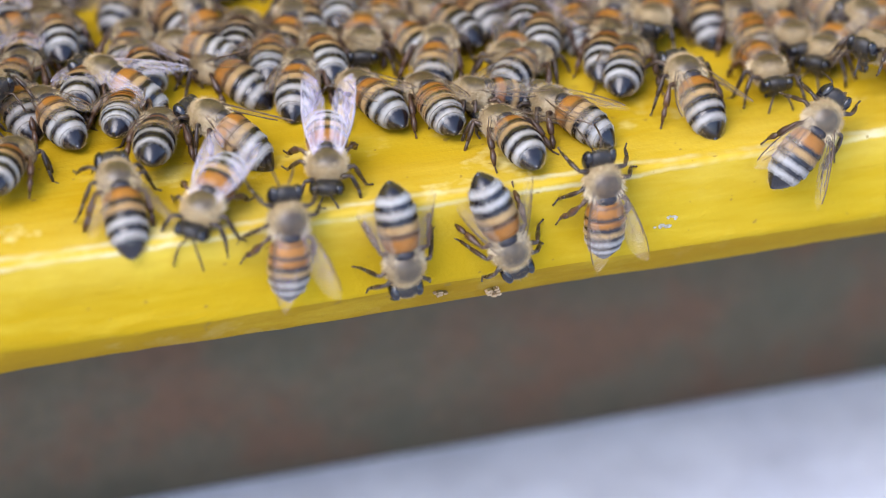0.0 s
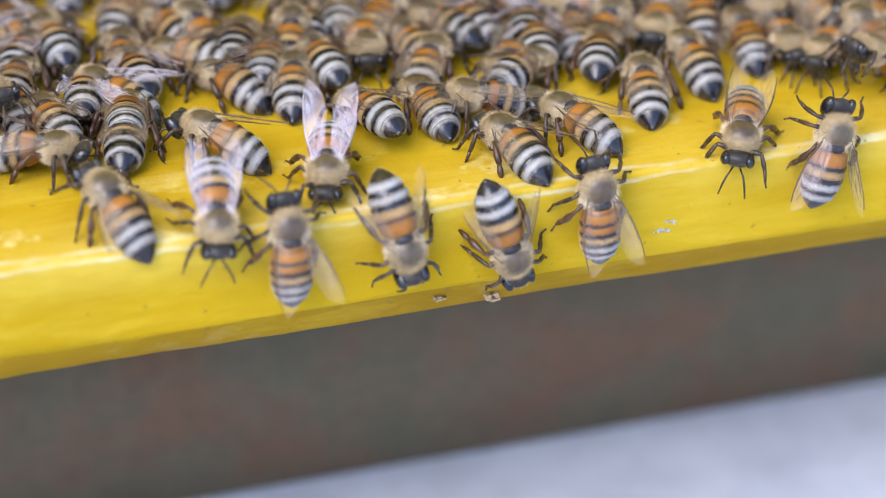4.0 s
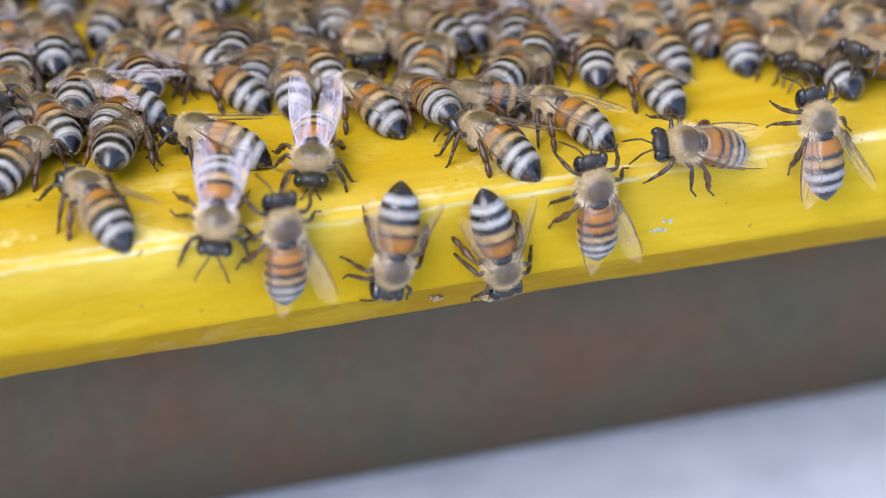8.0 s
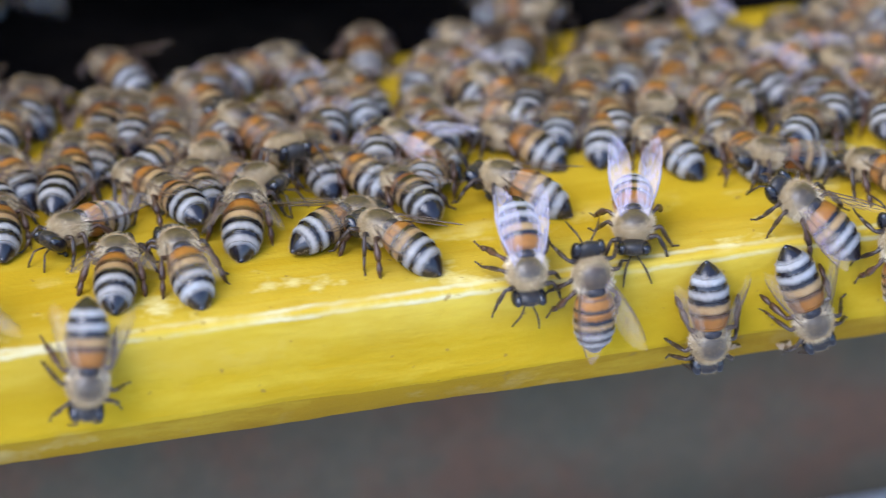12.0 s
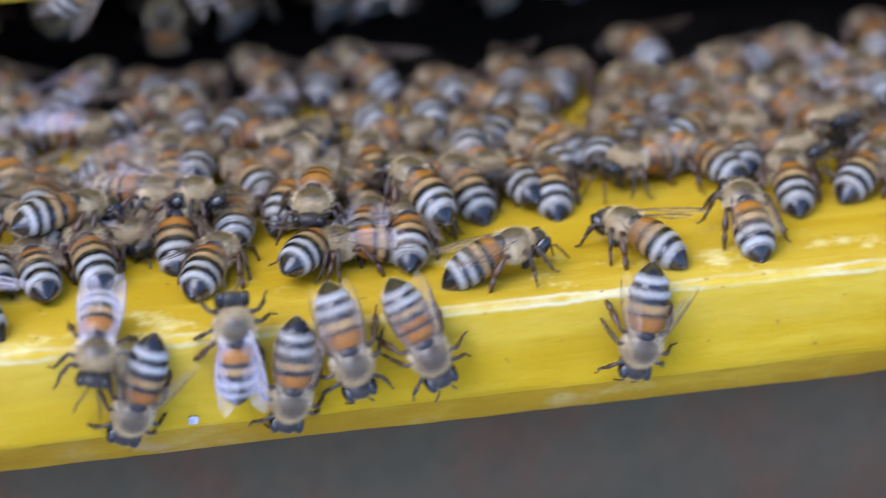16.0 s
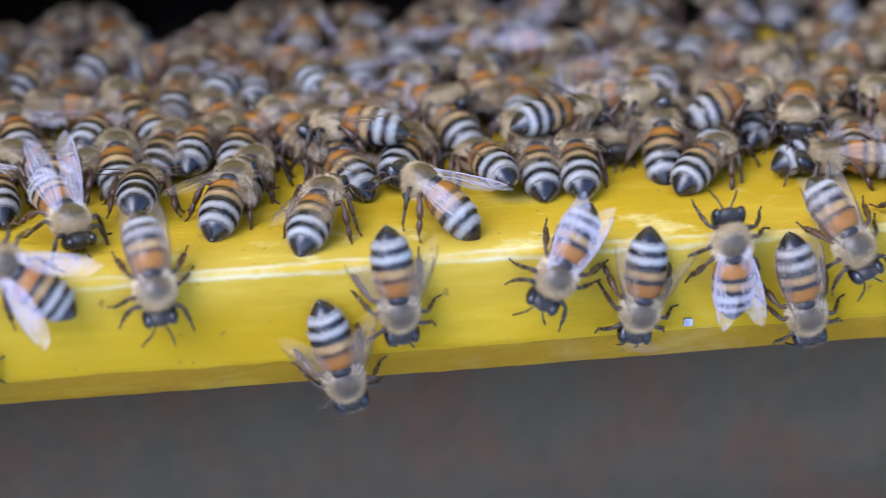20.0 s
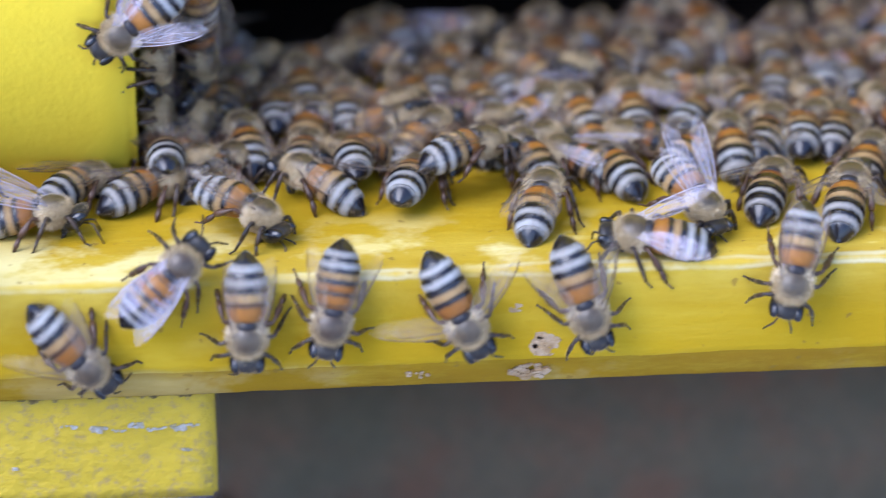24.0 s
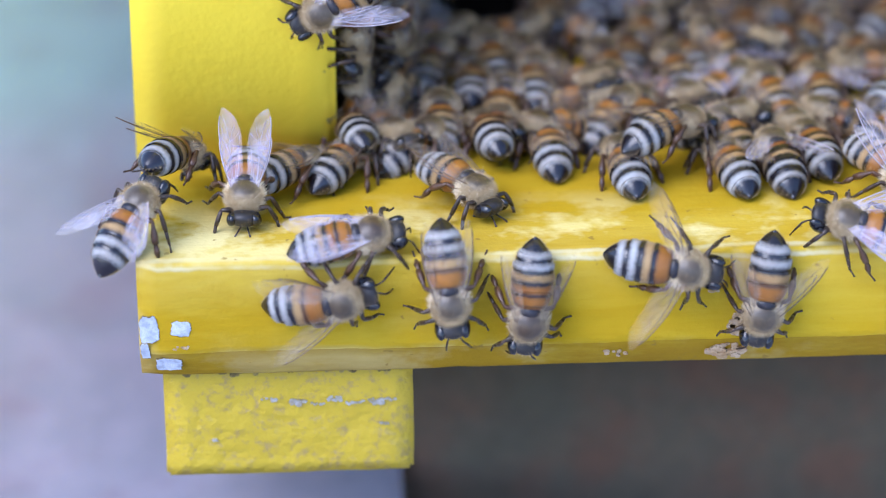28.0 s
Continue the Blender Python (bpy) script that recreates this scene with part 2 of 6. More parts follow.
def wing_material(name, tint, pale, lo, hi):
    k = Mat(name, 0.22, 0.8)
    k.color(k.ramp(k.noise(500, 3), (0.3, tint), (0.7, pale)))
    k.link(k.ramp(k.noise(900, 3), (0.35, (lo,)), (0.75, (hi,))), k.b.inputs["Alpha"])
    k.b.inputs["Thin Film Thickness"].default_value = 320
    ribs = k.noise(2600, 2, 0.5, (1, 0.10, 1))
    k.bump(k.math("ADD", k.noise(1500, 3), k.math("MULTIPLY", ribs, 1.4)), 0.6, 0.00012)
    return k.m


BODY_LEN = 7.5
M_BOARD = board_paint()
M_YELLOW = yellow_paint("yellow_paint")
M_RUNNER = yellow_paint("rough_yellow_paint", 3.0, 1.0)
M_CHIP = speckled("bare_primer", (0.34, 0.36, 0.42), (0.46, 0.49, 0.56), (0.56, 0.58, 0.64), 900, 0.8)
M_PINK = speckled("bare_wood", (0.30, 0.19, 0.09), (0.41, 0.29, 0.17), (0.46, 0.35, 0.24), 600, 0.85)
M_SCUFF = speckled("scuffed_primer", (0.30, 0.26, 0.17), (0.38, 0.35, 0.29), (0.46, 0.44, 0.42), 1500, 0.85)
M_FELT = cuticle("grey_felt", (0.27, 0.27, 0.265), (0.44, 0.435, 0.42), 0.75, 0.3)
M_GRIME_SHADE = speckled("grime_and_shade_wood", (0.10, 0.075, 0.03), (0.19, 0.14, 0.05), (0.33, 0.25, 0.08), 700)
# near-black puts the slot's shade into its wood; also serves a debris speck
M_SHADE_AND_SPECK = speckled("slot_shade_and_speck", (0.0015, 0.0012, 0.0012), (0.003, 0.0025, 0.002), (0.006, 0.0045, 0.0035), 60, spec=0.02)
# stand colour holds the shade under the hive as well as rusty stains
M_STAND = speckled("weathered_shaded_stand", (0.122, 0.073, 0.047), (0.104, 0.084, 0.057), (0.090, 0.081, 0.056), 70, 0.9)
M_SLAB = slab_stain()
M_GROUND = speckled("pale_concrete", (0.43, 0.45, 0.50), (0.51, 0.53, 0.58), (0.57, 0.59, 0.63), 14, 0.85)
M_DARK = cuticle("dark_cuticle", (0.016, 0.015, 0.020), (0.034, 0.030, 0.034), 0.32, 0.3)
M_BLACK = cuticle("glossy_eye", (0.006, 0.006, 0.008), (0.016, 0.015, 0.018), 0.13, 0.5)
M_HEAD = cuticle("head_cuticle", (0.014, 0.013, 0.014), (0.034, 0.029, 0.026), 0.40, 0.3)
M_THORAX = back_material("furry_back", (0.050, 0.036, 0.021), (0.108, 0.077, 0.044), 0.76)
M_BACK = back_material("rubbed_back", (0.044, 0.029, 0.017), (0.095, 0.062, 0.035), 0.82)
M_HAIR = cuticle("tan_hair", (0.31, 0.213, 0.103), (0.51, 0.378, 0.198), 0.7, 0.3)
M_CREAM = cuticle("cream_hair", (0.69, 0.575, 0.385), (0.88, 0.755, 0.53), 0.7, 0.3)
M_LEG = cuticle("leg_cuticle", (0.016, 0.012, 0.010), (0.07, 0.040, 0.024), 0.32, 0.4)
M_HINDLEG = cuticle("hind_leg_cuticle", (0.035, 0.018, 0.011), (0.10, 0.048, 0.025), 0.34, 0.4)
M_VEIN = cuticle("wing_vein", (0.06, 0.034, 0.02), (0.14, 0.085, 0.05), 0.4)
M_WING = wing_material("wing_membrane", (0.52, 0.42, 0.30), (0.74, 0.66, 0.56), 0.05, 0.15)
# sheen painted in: lavender membrane and paler veins stand for the sky's reflection
M_SHEEN = wing_material("painted_wing_sheen", (0.80, 0.74, 0.82), (0.90, 0.86, 0.95), 0.07, 0.24)
M_RIB = cuticle("sheen_wing_vein", (0.26, 0.22, 0.25), (0.46, 0.41, 0.46), 0.4)


# ---- mesh helpers ----
def mesh_of(name, bm, mats, smooth=True):
    me = bpy.data.meshes.new(name)
    bm.to_mesh(me)
    bm.free()
    for m in mats:
        me.materials.append(m)
    if smooth:
        for p in me.polygons:
            p.use_smooth = True
    return me


def part(name, me, parent, m=None, label=""):
    ob = new(name, me)
    ob.parent = parent
    if m is not None:
        ob.matrix_basis = m
    return tagged(ob, label)


def slab(x0, x1, y0, y1, z0, z1, bevel=0.001, cuts=0, seed=0, rough=0.0):
    """A board with softened edges; rough roughens its faces a little."""
    bm = bmesh.new()
    bmesh.ops.create_cube(bm, size=1)
    for v in bm.verts:
        v.co = Vector(((x0 + x1) / 2 + v.co.x * (x1 - x0), (y0 + y1) / 2 + v.co.y * (y1 - y0), (z0 + z1) / 2 + v.co.z * (z1 - z0)))
    bmesh.ops.bevel(bm, geom=list(bm.edges), offset=bevel, segments=2, affect="EDGES")
    if cuts:
        bmesh.ops.subdivide_edges(bm, edges=[e for e in bm.edges if e.calc_length() > bevel * 3], cuts=cuts, use_grid_fill=True)
    if rough:
        for v in bm.verts:
            v.co += noise.noise_vector(v.co * 260 + Vector((seed, 0, 0))) * rough
    return bm


def tube(bm, pts, radii, sides=6, mat=0):
    """A tapered tube along pts with closed ends."""
    rings = []
    for i, p in enumerate(pts):
        d = (pts[min(i + 1, len(pts) - 1)] - pts[max(i - 1, 0)]).normalized()
        side = d.cross(Vector((0.3, 0.1, 1))).normalized()
        up = side.cross(d)
        rings.append([bm.verts.new(p + (side * math.cos(a) + up * math.sin(a)) * radii[i]) for a in (2 * math.pi * j / sides for j in range(sides))])
    for a, b in zip(rings, rings[1:]):
        for j in range(sides):
            f = bm.faces.new((a[j], a[(j + 1) % sides], b[(j + 1) % sides], b[j]))
            f.material_index = mat
    for r, flip in ((rings[0], True), (rings[-1], False)):
        f = bm.faces.new(list(reversed(r)) if flip else r)
        f.material_index = mat


def hair(bm, root, way, length, width, mat):
    side = way.cross(Vector((random.uniform(-1, 1), random.uniform(-1, 1), random.uniform(-1, 1)))).normalized() * width / 2
    f = bm.faces.new([bm.verts.new(q) for q in (root - side, root + side, root + way * length)])
    f.material_index = mat


# ---- the parts of a honey bee, in millimetres scaled down, nose towards +y ----
PROFILE = ((0.0, 1.1), (0.05, 1.68), (0.13, 2.04), (0.28, 2.22), (0.46, 2.26), (0.60, 2.18), (0.72, 1.95), (0.83, 1.51), (0.91, 1.00), (0.97, 0.48), (1.0, 0.10))


def girth(u):
    for (a, ra), (b, rb) in zip(PROFILE, PROFILE[1:]):
        if u <= b:
            k = (u - a) / (b - a)
            return ra + (rb - ra) * k
    return 0.05


CUTS = (0.0, 0.09, 0.31, 0.49, 0.65, 0.80, 1.0)


def tergite(i, coat, material):
    """One ring plate of the abdomen with its felt of short hairs."""
    bm = bmesh.new()
    n, rows = 20, []
    u0, u1 = CUTS[i] - (0.018 if i else 0), CUTS[i + 1]

    def spot(s, a):
        u = u0 + (u1 - u0) * s
        r = girth(max(u, 0)) * (0.945 + 0.06 * s) * (1.0 if s < 0.999 or i == 5 else 0.98)
        return Vector((r * math.cos(a), -u * BODY_LEN, -0.10 * u * u * BODY_LEN + r * (0.93 if math.sin(a) > 0 else 0.8) * math.sin(a)))
    for q in range(8):
        rows.append([bm.verts.new(spot(q / 7, 2 * math.pi * j / n) * MM) for j in range(n)])
    for a, b in zip(rows, rows[1:]):
        for j in range(n):
            bm.faces.new((a[j], b[j], b[(j + 1) % n], a[(j + 1) % n]))
    bm.faces.new(rows[-1])
    bm.faces.new(list(reversed(rows[0])))
    mats = [material, M_FELT, M_HAIR]
    for u, v, c in zip(*felt_bands(coat)):
        for _ in range(int(3200 * max(0, min(v, u1) - max(u, u0)))):
            a = random.uniform(-0.35, math.pi + 0.35)
            at = random.uniform(max(u, u0), min(v, u1))
            p = spot((at - u0) / (u1 - u0), a)
            w = Vector((math.cos(a) * 0.2 + random.uniform(-0.25, 0.25), -0.95, math.sin(a) * 0.2)).normalized()
            hair(bm, p * MM, w, random.uniform(0.12, 0.28) * MM, 0.030 * MM, c)
    # a thin fringe of pale hairs along both flanks
    for _ in range(int(700 * (u1 - u0))):
        a = random.choice((0.0, math.pi)) + random.uniform(-0.45, 0.2)
        p = spot(random.random(), a)
        hair(bm, p * MM, Vector((math.cos(a) * 0.7, -0.7, random.uniform(-0.4, 0.2))).normalized(), random.uniform(0.14, 0.34) * MM, 0.022 * MM, 2)
    return mesh_of("tergite", bm, mats)


A, B_, D, P, T = (0.27, 0.112, 0.019), (0.085, 0.043, 0.020), (0.010, 0.009, 0.013), (0.35, 0.35, 0.345), (0.36, 0.240, 0.110)
R_ = (0.22, 0.082, 0.020)
COATS = {  # where each band begins along the abdomen, and its colour
    "amber": ((0.0, B_), (0.05, A), (0.23, D), (0.315, T), (0.41, D), (0.52, P), (0.61, D), (0.705, P), (0.795, D)),
    "dark": ((0.0, D), (0.07, R_), (0.18, D), (0.315, T), (0.385, D), (0.525, P), (0.595, D), (0.72, P), (0.78, D)),
    "tawny": ((0.0, A), (0.06, B_), (0.085, A), (0.215, D), (0.275, A), (0.37, D), (0.45, T), (0.52, D), (0.60, P), (0.675, D), (0.755, P), (0.82, D)),
    "rufous": ((0.0, B_), (0.04, A), (0.245, B_), (0.325, T), (0.43, D), (0.535, P), (0.63, D), (0.725, P), (0.82, D)),
}


def felt_bands(coat):
    """Where the pale bands lie: their fore edges, hind edges and hair materials."""
    got = [(u, v, 1 if c is P else 2) for (u, c), (v, _) in zip(COATS[coat], COATS[coat][1:]) if c in (P, T)]
    return tuple(zip(*got))


M_COAT = {c: coat_material(c + "_banded_cuticle", bands) for c, bands in COATS.items()}
TERGITES = {c: [tergite(i, c, M_COAT[c]) for i in range(6)] for c in COATS}


def joined(name, meshes):
    bm = bmesh.new()
    for me in meshes:
        bm.from_mesh(me)
    return mesh_of(name, bm, list(meshes[0].materials))


ABDOMEN = {c: joined("abdomen", TERGITES[c]) for c in COATS}


def ellipsoid(bm, c, r, seg, ring, mat=0, shape=None):
    rows = []
    for i in range(1, ring):
        th = math.pi * i / ring
        row = []
        for j in range(seg):
            ph = 2 * math.pi * j / seg
            v = Vector((math.sin(th) * math.cos(ph), math.cos(th), math.sin(th) * math.sin(ph)))
            if shape:
                v = shape(v)
            row.append(bm.verts.new(Vector((c[0] + r[0] * v.x, c[1] + r[1] * v.y, c[2] + r[2] * v.z)) * MM))
        rows.append(row)
    for a, b in zip(rows, rows[1:]):
        for j in range(seg):
            bm.faces.new((a[j], a[(j + 1) % seg], b[(j + 1) % seg], b[j])).material_index = mat
    bm.faces.new(list(reversed(rows[0]))).material_index = mat
    bm.faces.new(rows[-1]).material_index = mat


def thorax_mesh(worn):
    """A satin brown back framed by short pale fur; the fur of a worn bee is rubbed thin."""
    bm = bmesh.new()
    r = (2.0, 2.05, 1.75)
    ellipsoid(bm, (0, 0, 0), r, 28, 18)
    wide, long, floor = (0.86, 0.88, 0.22) if worn else (0.78, 0.78, 0.34)

    def bare(v):
        return v.z > floor and (v.x / wide) ** 2 + ((v.y + 0.06) / long) ** 2 < 1
    for _ in range(7000 if worn else 9000):
        v = Vector((random.gauss(0, 1), random.gauss(0, 1), random.gauss(0, 1))).normalized()
        bald = bare(v * random.gauss(1, 0.10))
        if bald and random.random() < (0.94 if worn else 0.90):
            continue
        p = Vector((v.x * r[0], v.y * r[1], v.z * r[2])) * MM
        lie = Vector((v.x * 0.5, -0.55 if v.y < 0.6 else 0.35, 0.1))
        w = (v * 0.75 + lie + Vector([random.uniform(-0.5, 0.5) for _ in range(3)])).normalized()
        pale = random.random() < (0.92 if v.y < -0.30 else 0.12 if v.y > 0.1 else 0.5 if v.z < 0.25 else 0.3)
        rear = v.y < -0.25 and v.z > -0.2
        hair(bm, p, w, random.uniform(0.26, 0.64) * (0.5 if bald else 1.4 if rear else 1.0) * MM, (0.016 if bald else 0.027 if rear else 0.021) * MM, 2 if pale and not bald else 1)
    return mesh_of("thorax", bm, [M_BACK if worn else M_THORAX, M_HAIR, M_CREAM])


def shield_mesh():
    bm = bmesh.new()
    ellipsoid(bm, (0, 0, 0), (1.1, 0.70, 0.72), 14, 8)
    for _ in range(160):
        v = Vector((random.gauss(0, 1), random.gauss(0, 1), abs(random.gauss(0, 1)))).normalized()
        hair(bm, Vector((v.x * 1.1, v.y * 0.70, v.z * 0.72)) * MM, (v + Vector((0, -0.6, 0))).normalized(), random.uniform(0.12, 0.3) * MM, 0.02 * MM, 1)
    return mesh_of("shield", bm, [M_DARK, M_HAIR])


def head_mesh():
    bm = bmesh.new()

    def flat(v):
        k = 1.0 - 0.25 * max(0, -v.z)
        return Vector((v.x * k, v.y, v.z))
    ellipsoid(bm, (0, 0, 0), (1.75, 0.95, 1.7), 18, 12, 0, flat)
    ellipsoid(bm, (0, 0.35, -1.55), (0.55, 0.5, 0.75), 10, 6)
    for s in (-1, 1):
        tube(bm, [Vector((s * 0.5, 0.5, -1.9)) * MM, Vector((s * 0.35, 0.75, -2.5)) * MM, Vector((s * 0.1, 0.7, -2.8)) * MM], [0.28 * MM, 0.22 * MM, 0.1 * MM], 5)
    for _ in range(420):
        v = Vector((random.gauss(0, 0.8), random.gauss(0, 1), random.gauss(0, 1))).normalized()
        if abs(v.x) > 0.72:
            continue
        p = Vector((v.x * 1.75, v.y * 0.95, v.z * 1.7)) * MM
        hair(bm, p, (v + Vector((0, 0.1, 0.2))).normalized(), random.uniform(0.14, 0.34) * MM, 0.024 * MM, 1)
    return mesh_of("head", bm, [M_HEAD, M_HAIR])


def eye_mesh(side):
    bm = bmesh.new()
    ellipsoid(bm, (0, 0, 0), (0.62, 0.80, 1.38), 14, 10)
    return mesh_of("eye", bm, [M_BLACK])


def antenna_mesh(side):
    bm = bmesh.new()
    pts = [Vector(q) * MM for q in ((0, 0, 0), (side * 0.35, 0.6, 0.55), (side * 0.6, 1.0, 0.8), (side * 0.95, 2.0, 0.45), (side * 1.25, 3.2, -0.1))]
    tube(bm, pts, [0.12 * MM, 0.1 * MM, 0.12 * MM, 0.13 * MM, 0.09 * MM], 5)
    return mesh_of("antenna", bm, [M_LEG])


LEGS = {
    # hip, knee, ankle, toe root, toe tip: fore, middle and hind legs of the right side
    "fore": ((0.7, 1.2, -0.6), (2.5, 1.5, 0.1), (3.3, 1.9, -1.5), (3.6, 2.3, -2.75), (3.9, 2.8, -2.95)),
    "middle": ((0.9, 0.1, -0.8), (2.8, 0.4, 0.4), (3.6, 0.3, -1.6), (4.1, 0.2, -2.75), (4.8, 0.0, -2.95)),
    "hind": ((0.8, -1.0, -0.7), (2.4, -2.1, 0.5), (2.8, -3.8, -1.0), (3.0, -4.7, -2.6), (3.2, -5.6, -2.95)),
    "fore_reach": ((0.7, 1.2, -0.6), (2.4, 2.0, 0.0), (3.0, 2.8, -1.4), (3.3, 3.3, -2.7), (3.5, 3.9, -2.95)),
    "middle_back": ((0.9, 0.1, -0.8), (2.7, -0.3, 0.4), (3.6, -1.3, -1.5), (4.1, -1.9, -2.75), (4.7, -2.6, -2.95)),
    "hind_wide": ((0.8, -1.0, -0.7), (2.7, -1.8, 0.5), (3.5, -3.2, -1.2), (4.0, -4.0, -2.65), (4.5, -4.8, -2.95)),
}


def leg_mesh(kind, side):
    bm = bmesh.new()
    pts = [Vector((side * q[0], q[1], q[2])) * MM for q in LEGS[kind]]
    hip, knee, ankle, root, tip = pts
    hind = "hind" in kind
    fat = 0.52 if hind else 0.34
    mid1, mid2 = hip.lerp(knee, 0.55), knee.lerp(ankle, 0.65)
    tube(bm, [hip, mid1, knee], [0.24 * MM, 0.32 * MM, 0.20 * MM], 7)
    tube(bm, [knee, knee.lerp(ankle, 0.25), mid2, ankle], [0.17 * MM, 0.23 * MM, fat * 0.8 * MM, fat * 0.66 * MM], 7)
    tube(bm, [ankle, ankle.lerp(root, 0.5), root], [0.20 * MM, (0.36 if hind else 0.19) * MM, 0.15 * MM], 6)
    tube(bm, [root, root.lerp(tip, 0.6), tip], [0.12 * MM, 0.1 * MM, 0.13 * MM], 5)
    for _ in range(110):
        a, b = random.choice(((hip, knee), (knee, ankle), (ankle, root)))
        p = a.lerp(b, random.random())
        hair(bm, p, Vector([random.uniform(-1, 1) for _ in range(3)]).normalized(), random.uniform(0.25, 0.45) * MM, 0.024 * MM, 1)
    return mesh_of("leg", bm, [M_HINDLEG if hind else M_LEG, M_HAIR])


def wing_mesh(side, length, width, fore, membrane):
    """A thin wing with its veins, from its root along -y."""
    bm = bmesh.new()
    n = 14

    def edge(u):
        lead = 0.16 * width * math.sin(math.pi * min(1, u * 1.1)) + 0.05 * width
        if fore:
            trail = -width * (0.10 + 0.72 * math.sin(math.pi * min(1.0, 0.06 + u * 0.86)) ** 0.75 * (0.35 + 0.65 * u ** 0.6))
        else:
            trail = -width * (0.12 + 0.8 * math.sin(math.pi * min(1.0, 0.1 + u * 0.8)) ** 0.8)
        k = math.sqrt(max(0.0, 1 - ((u - 0.80) / 0.20) ** 2)) if u > 0.80 else 1.0
        mid = (lead + trail) / 2
        return mid + (lead - mid) * k, mid + (trail - mid) * k
    rows = []
    for i in range(n + 1):
        u = i / n
        a, b = edge(min(u, 0.999))
        row = []
        for j in range(5):
            w = a + (b - a) * j / 4
            z = 0.16 * math.sin(w * 2.4 + 0.5) * u + 0.12 * math.sin(u * 7) * (j / 4)
            row.append(bm.verts.new(Vector((side * w, -u * length, z)) * MM))
        rows.append(row)
    for p, q in zip(rows, rows[1:]):
        for j in range(4):
            bm.faces.new((p[j], p[j + 1], q[j + 1], q[j]))
    # veins
    def vein(path, r):
        pts = []
        for u, j in path:
            a, b = edge(min(u, 0.999))
            w = a + (b - a) * j
            pts.append(Vector((side * w, -u * length, 0.16 * math.sin(w * 2.4 + 0.5) * u + 0.12 * math.sin(u * 7) * j + 0.01)) * MM)
        tube(bm, pts, [r * 0.6 * MM] * len(pts), 4, 1)
    vein([(u / 10, 0.02) for u in range(0, 10)], 0.11)
    vein([(0.0, 0.3), (0.2, 0.35), (0.4, 0.42), (0.55, 0.45), (0.72, 0.4), (0.86, 0.3)], 0.05)
    vein([(0.05, 0.6), (0.25, 0.72), (0.45, 0.82), (0.62, 0.95)], 0.045)
    if fore:
        vein([(0.42, 0.05), (0.52, 0.25), (0.56, 0.45), (0.6, 0.7), (0.66, 0.95)], 0.04)
        vein([(0.58, 0.05), (0.66, 0.22), (0.78, 0.12)], 0.04)
        vein([(0.36, 0.42), (0.4, 0.75)], 0.04)
        vein([(0.55, 0.45), (0.74, 0.75)], 0.035)
    else:
        vein([(0.4, 0.4), (0.7, 0.75)], 0.035)
    return mesh_of("wing", bm, [membrane, M_VEIN if membrane is M_WING else M_RIB])


THORAX, WORN_THORAX, HEAD, SHIELD = thorax_mesh(False), thorax_mesh(True), head_mesh(), shield_mesh()
EYES = {s: eye_mesh(s) for s in (-1, 1)}
ANTENNAE = {s: antenna_mesh(s) for s in (-1, 1)}
LEG = {(k, s): leg_mesh(k, s) for k in LEGS for s in (-1, 1)}
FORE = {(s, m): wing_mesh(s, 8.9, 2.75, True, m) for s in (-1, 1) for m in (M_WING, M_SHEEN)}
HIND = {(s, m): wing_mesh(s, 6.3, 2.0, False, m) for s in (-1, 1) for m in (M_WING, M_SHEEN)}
WINGS = {  # sweep out from the back, lift of the tip, lean about the wing's own length
    "folded": (8, 4, 8), "trailing": (17, 6, 42), "askew": ((3, 22), 4, 10), "parted": (25, 12, 14), "raised": (6, 30, 10), "spread": (60, 4, 8)}
COAT_WORDS = {"amber": "furry amber-banded", "dark": "furry dark-banded", "tawny": "furry tawny-banded", "rufous": "furry rust-banded"}
WING_WORDS = {"folded": "wings folded", "trailing": "wings trailing", "askew": "wings loosely folded", "parted": "wings half parted", "raised": "wings raised", "spread": "wings spread"}


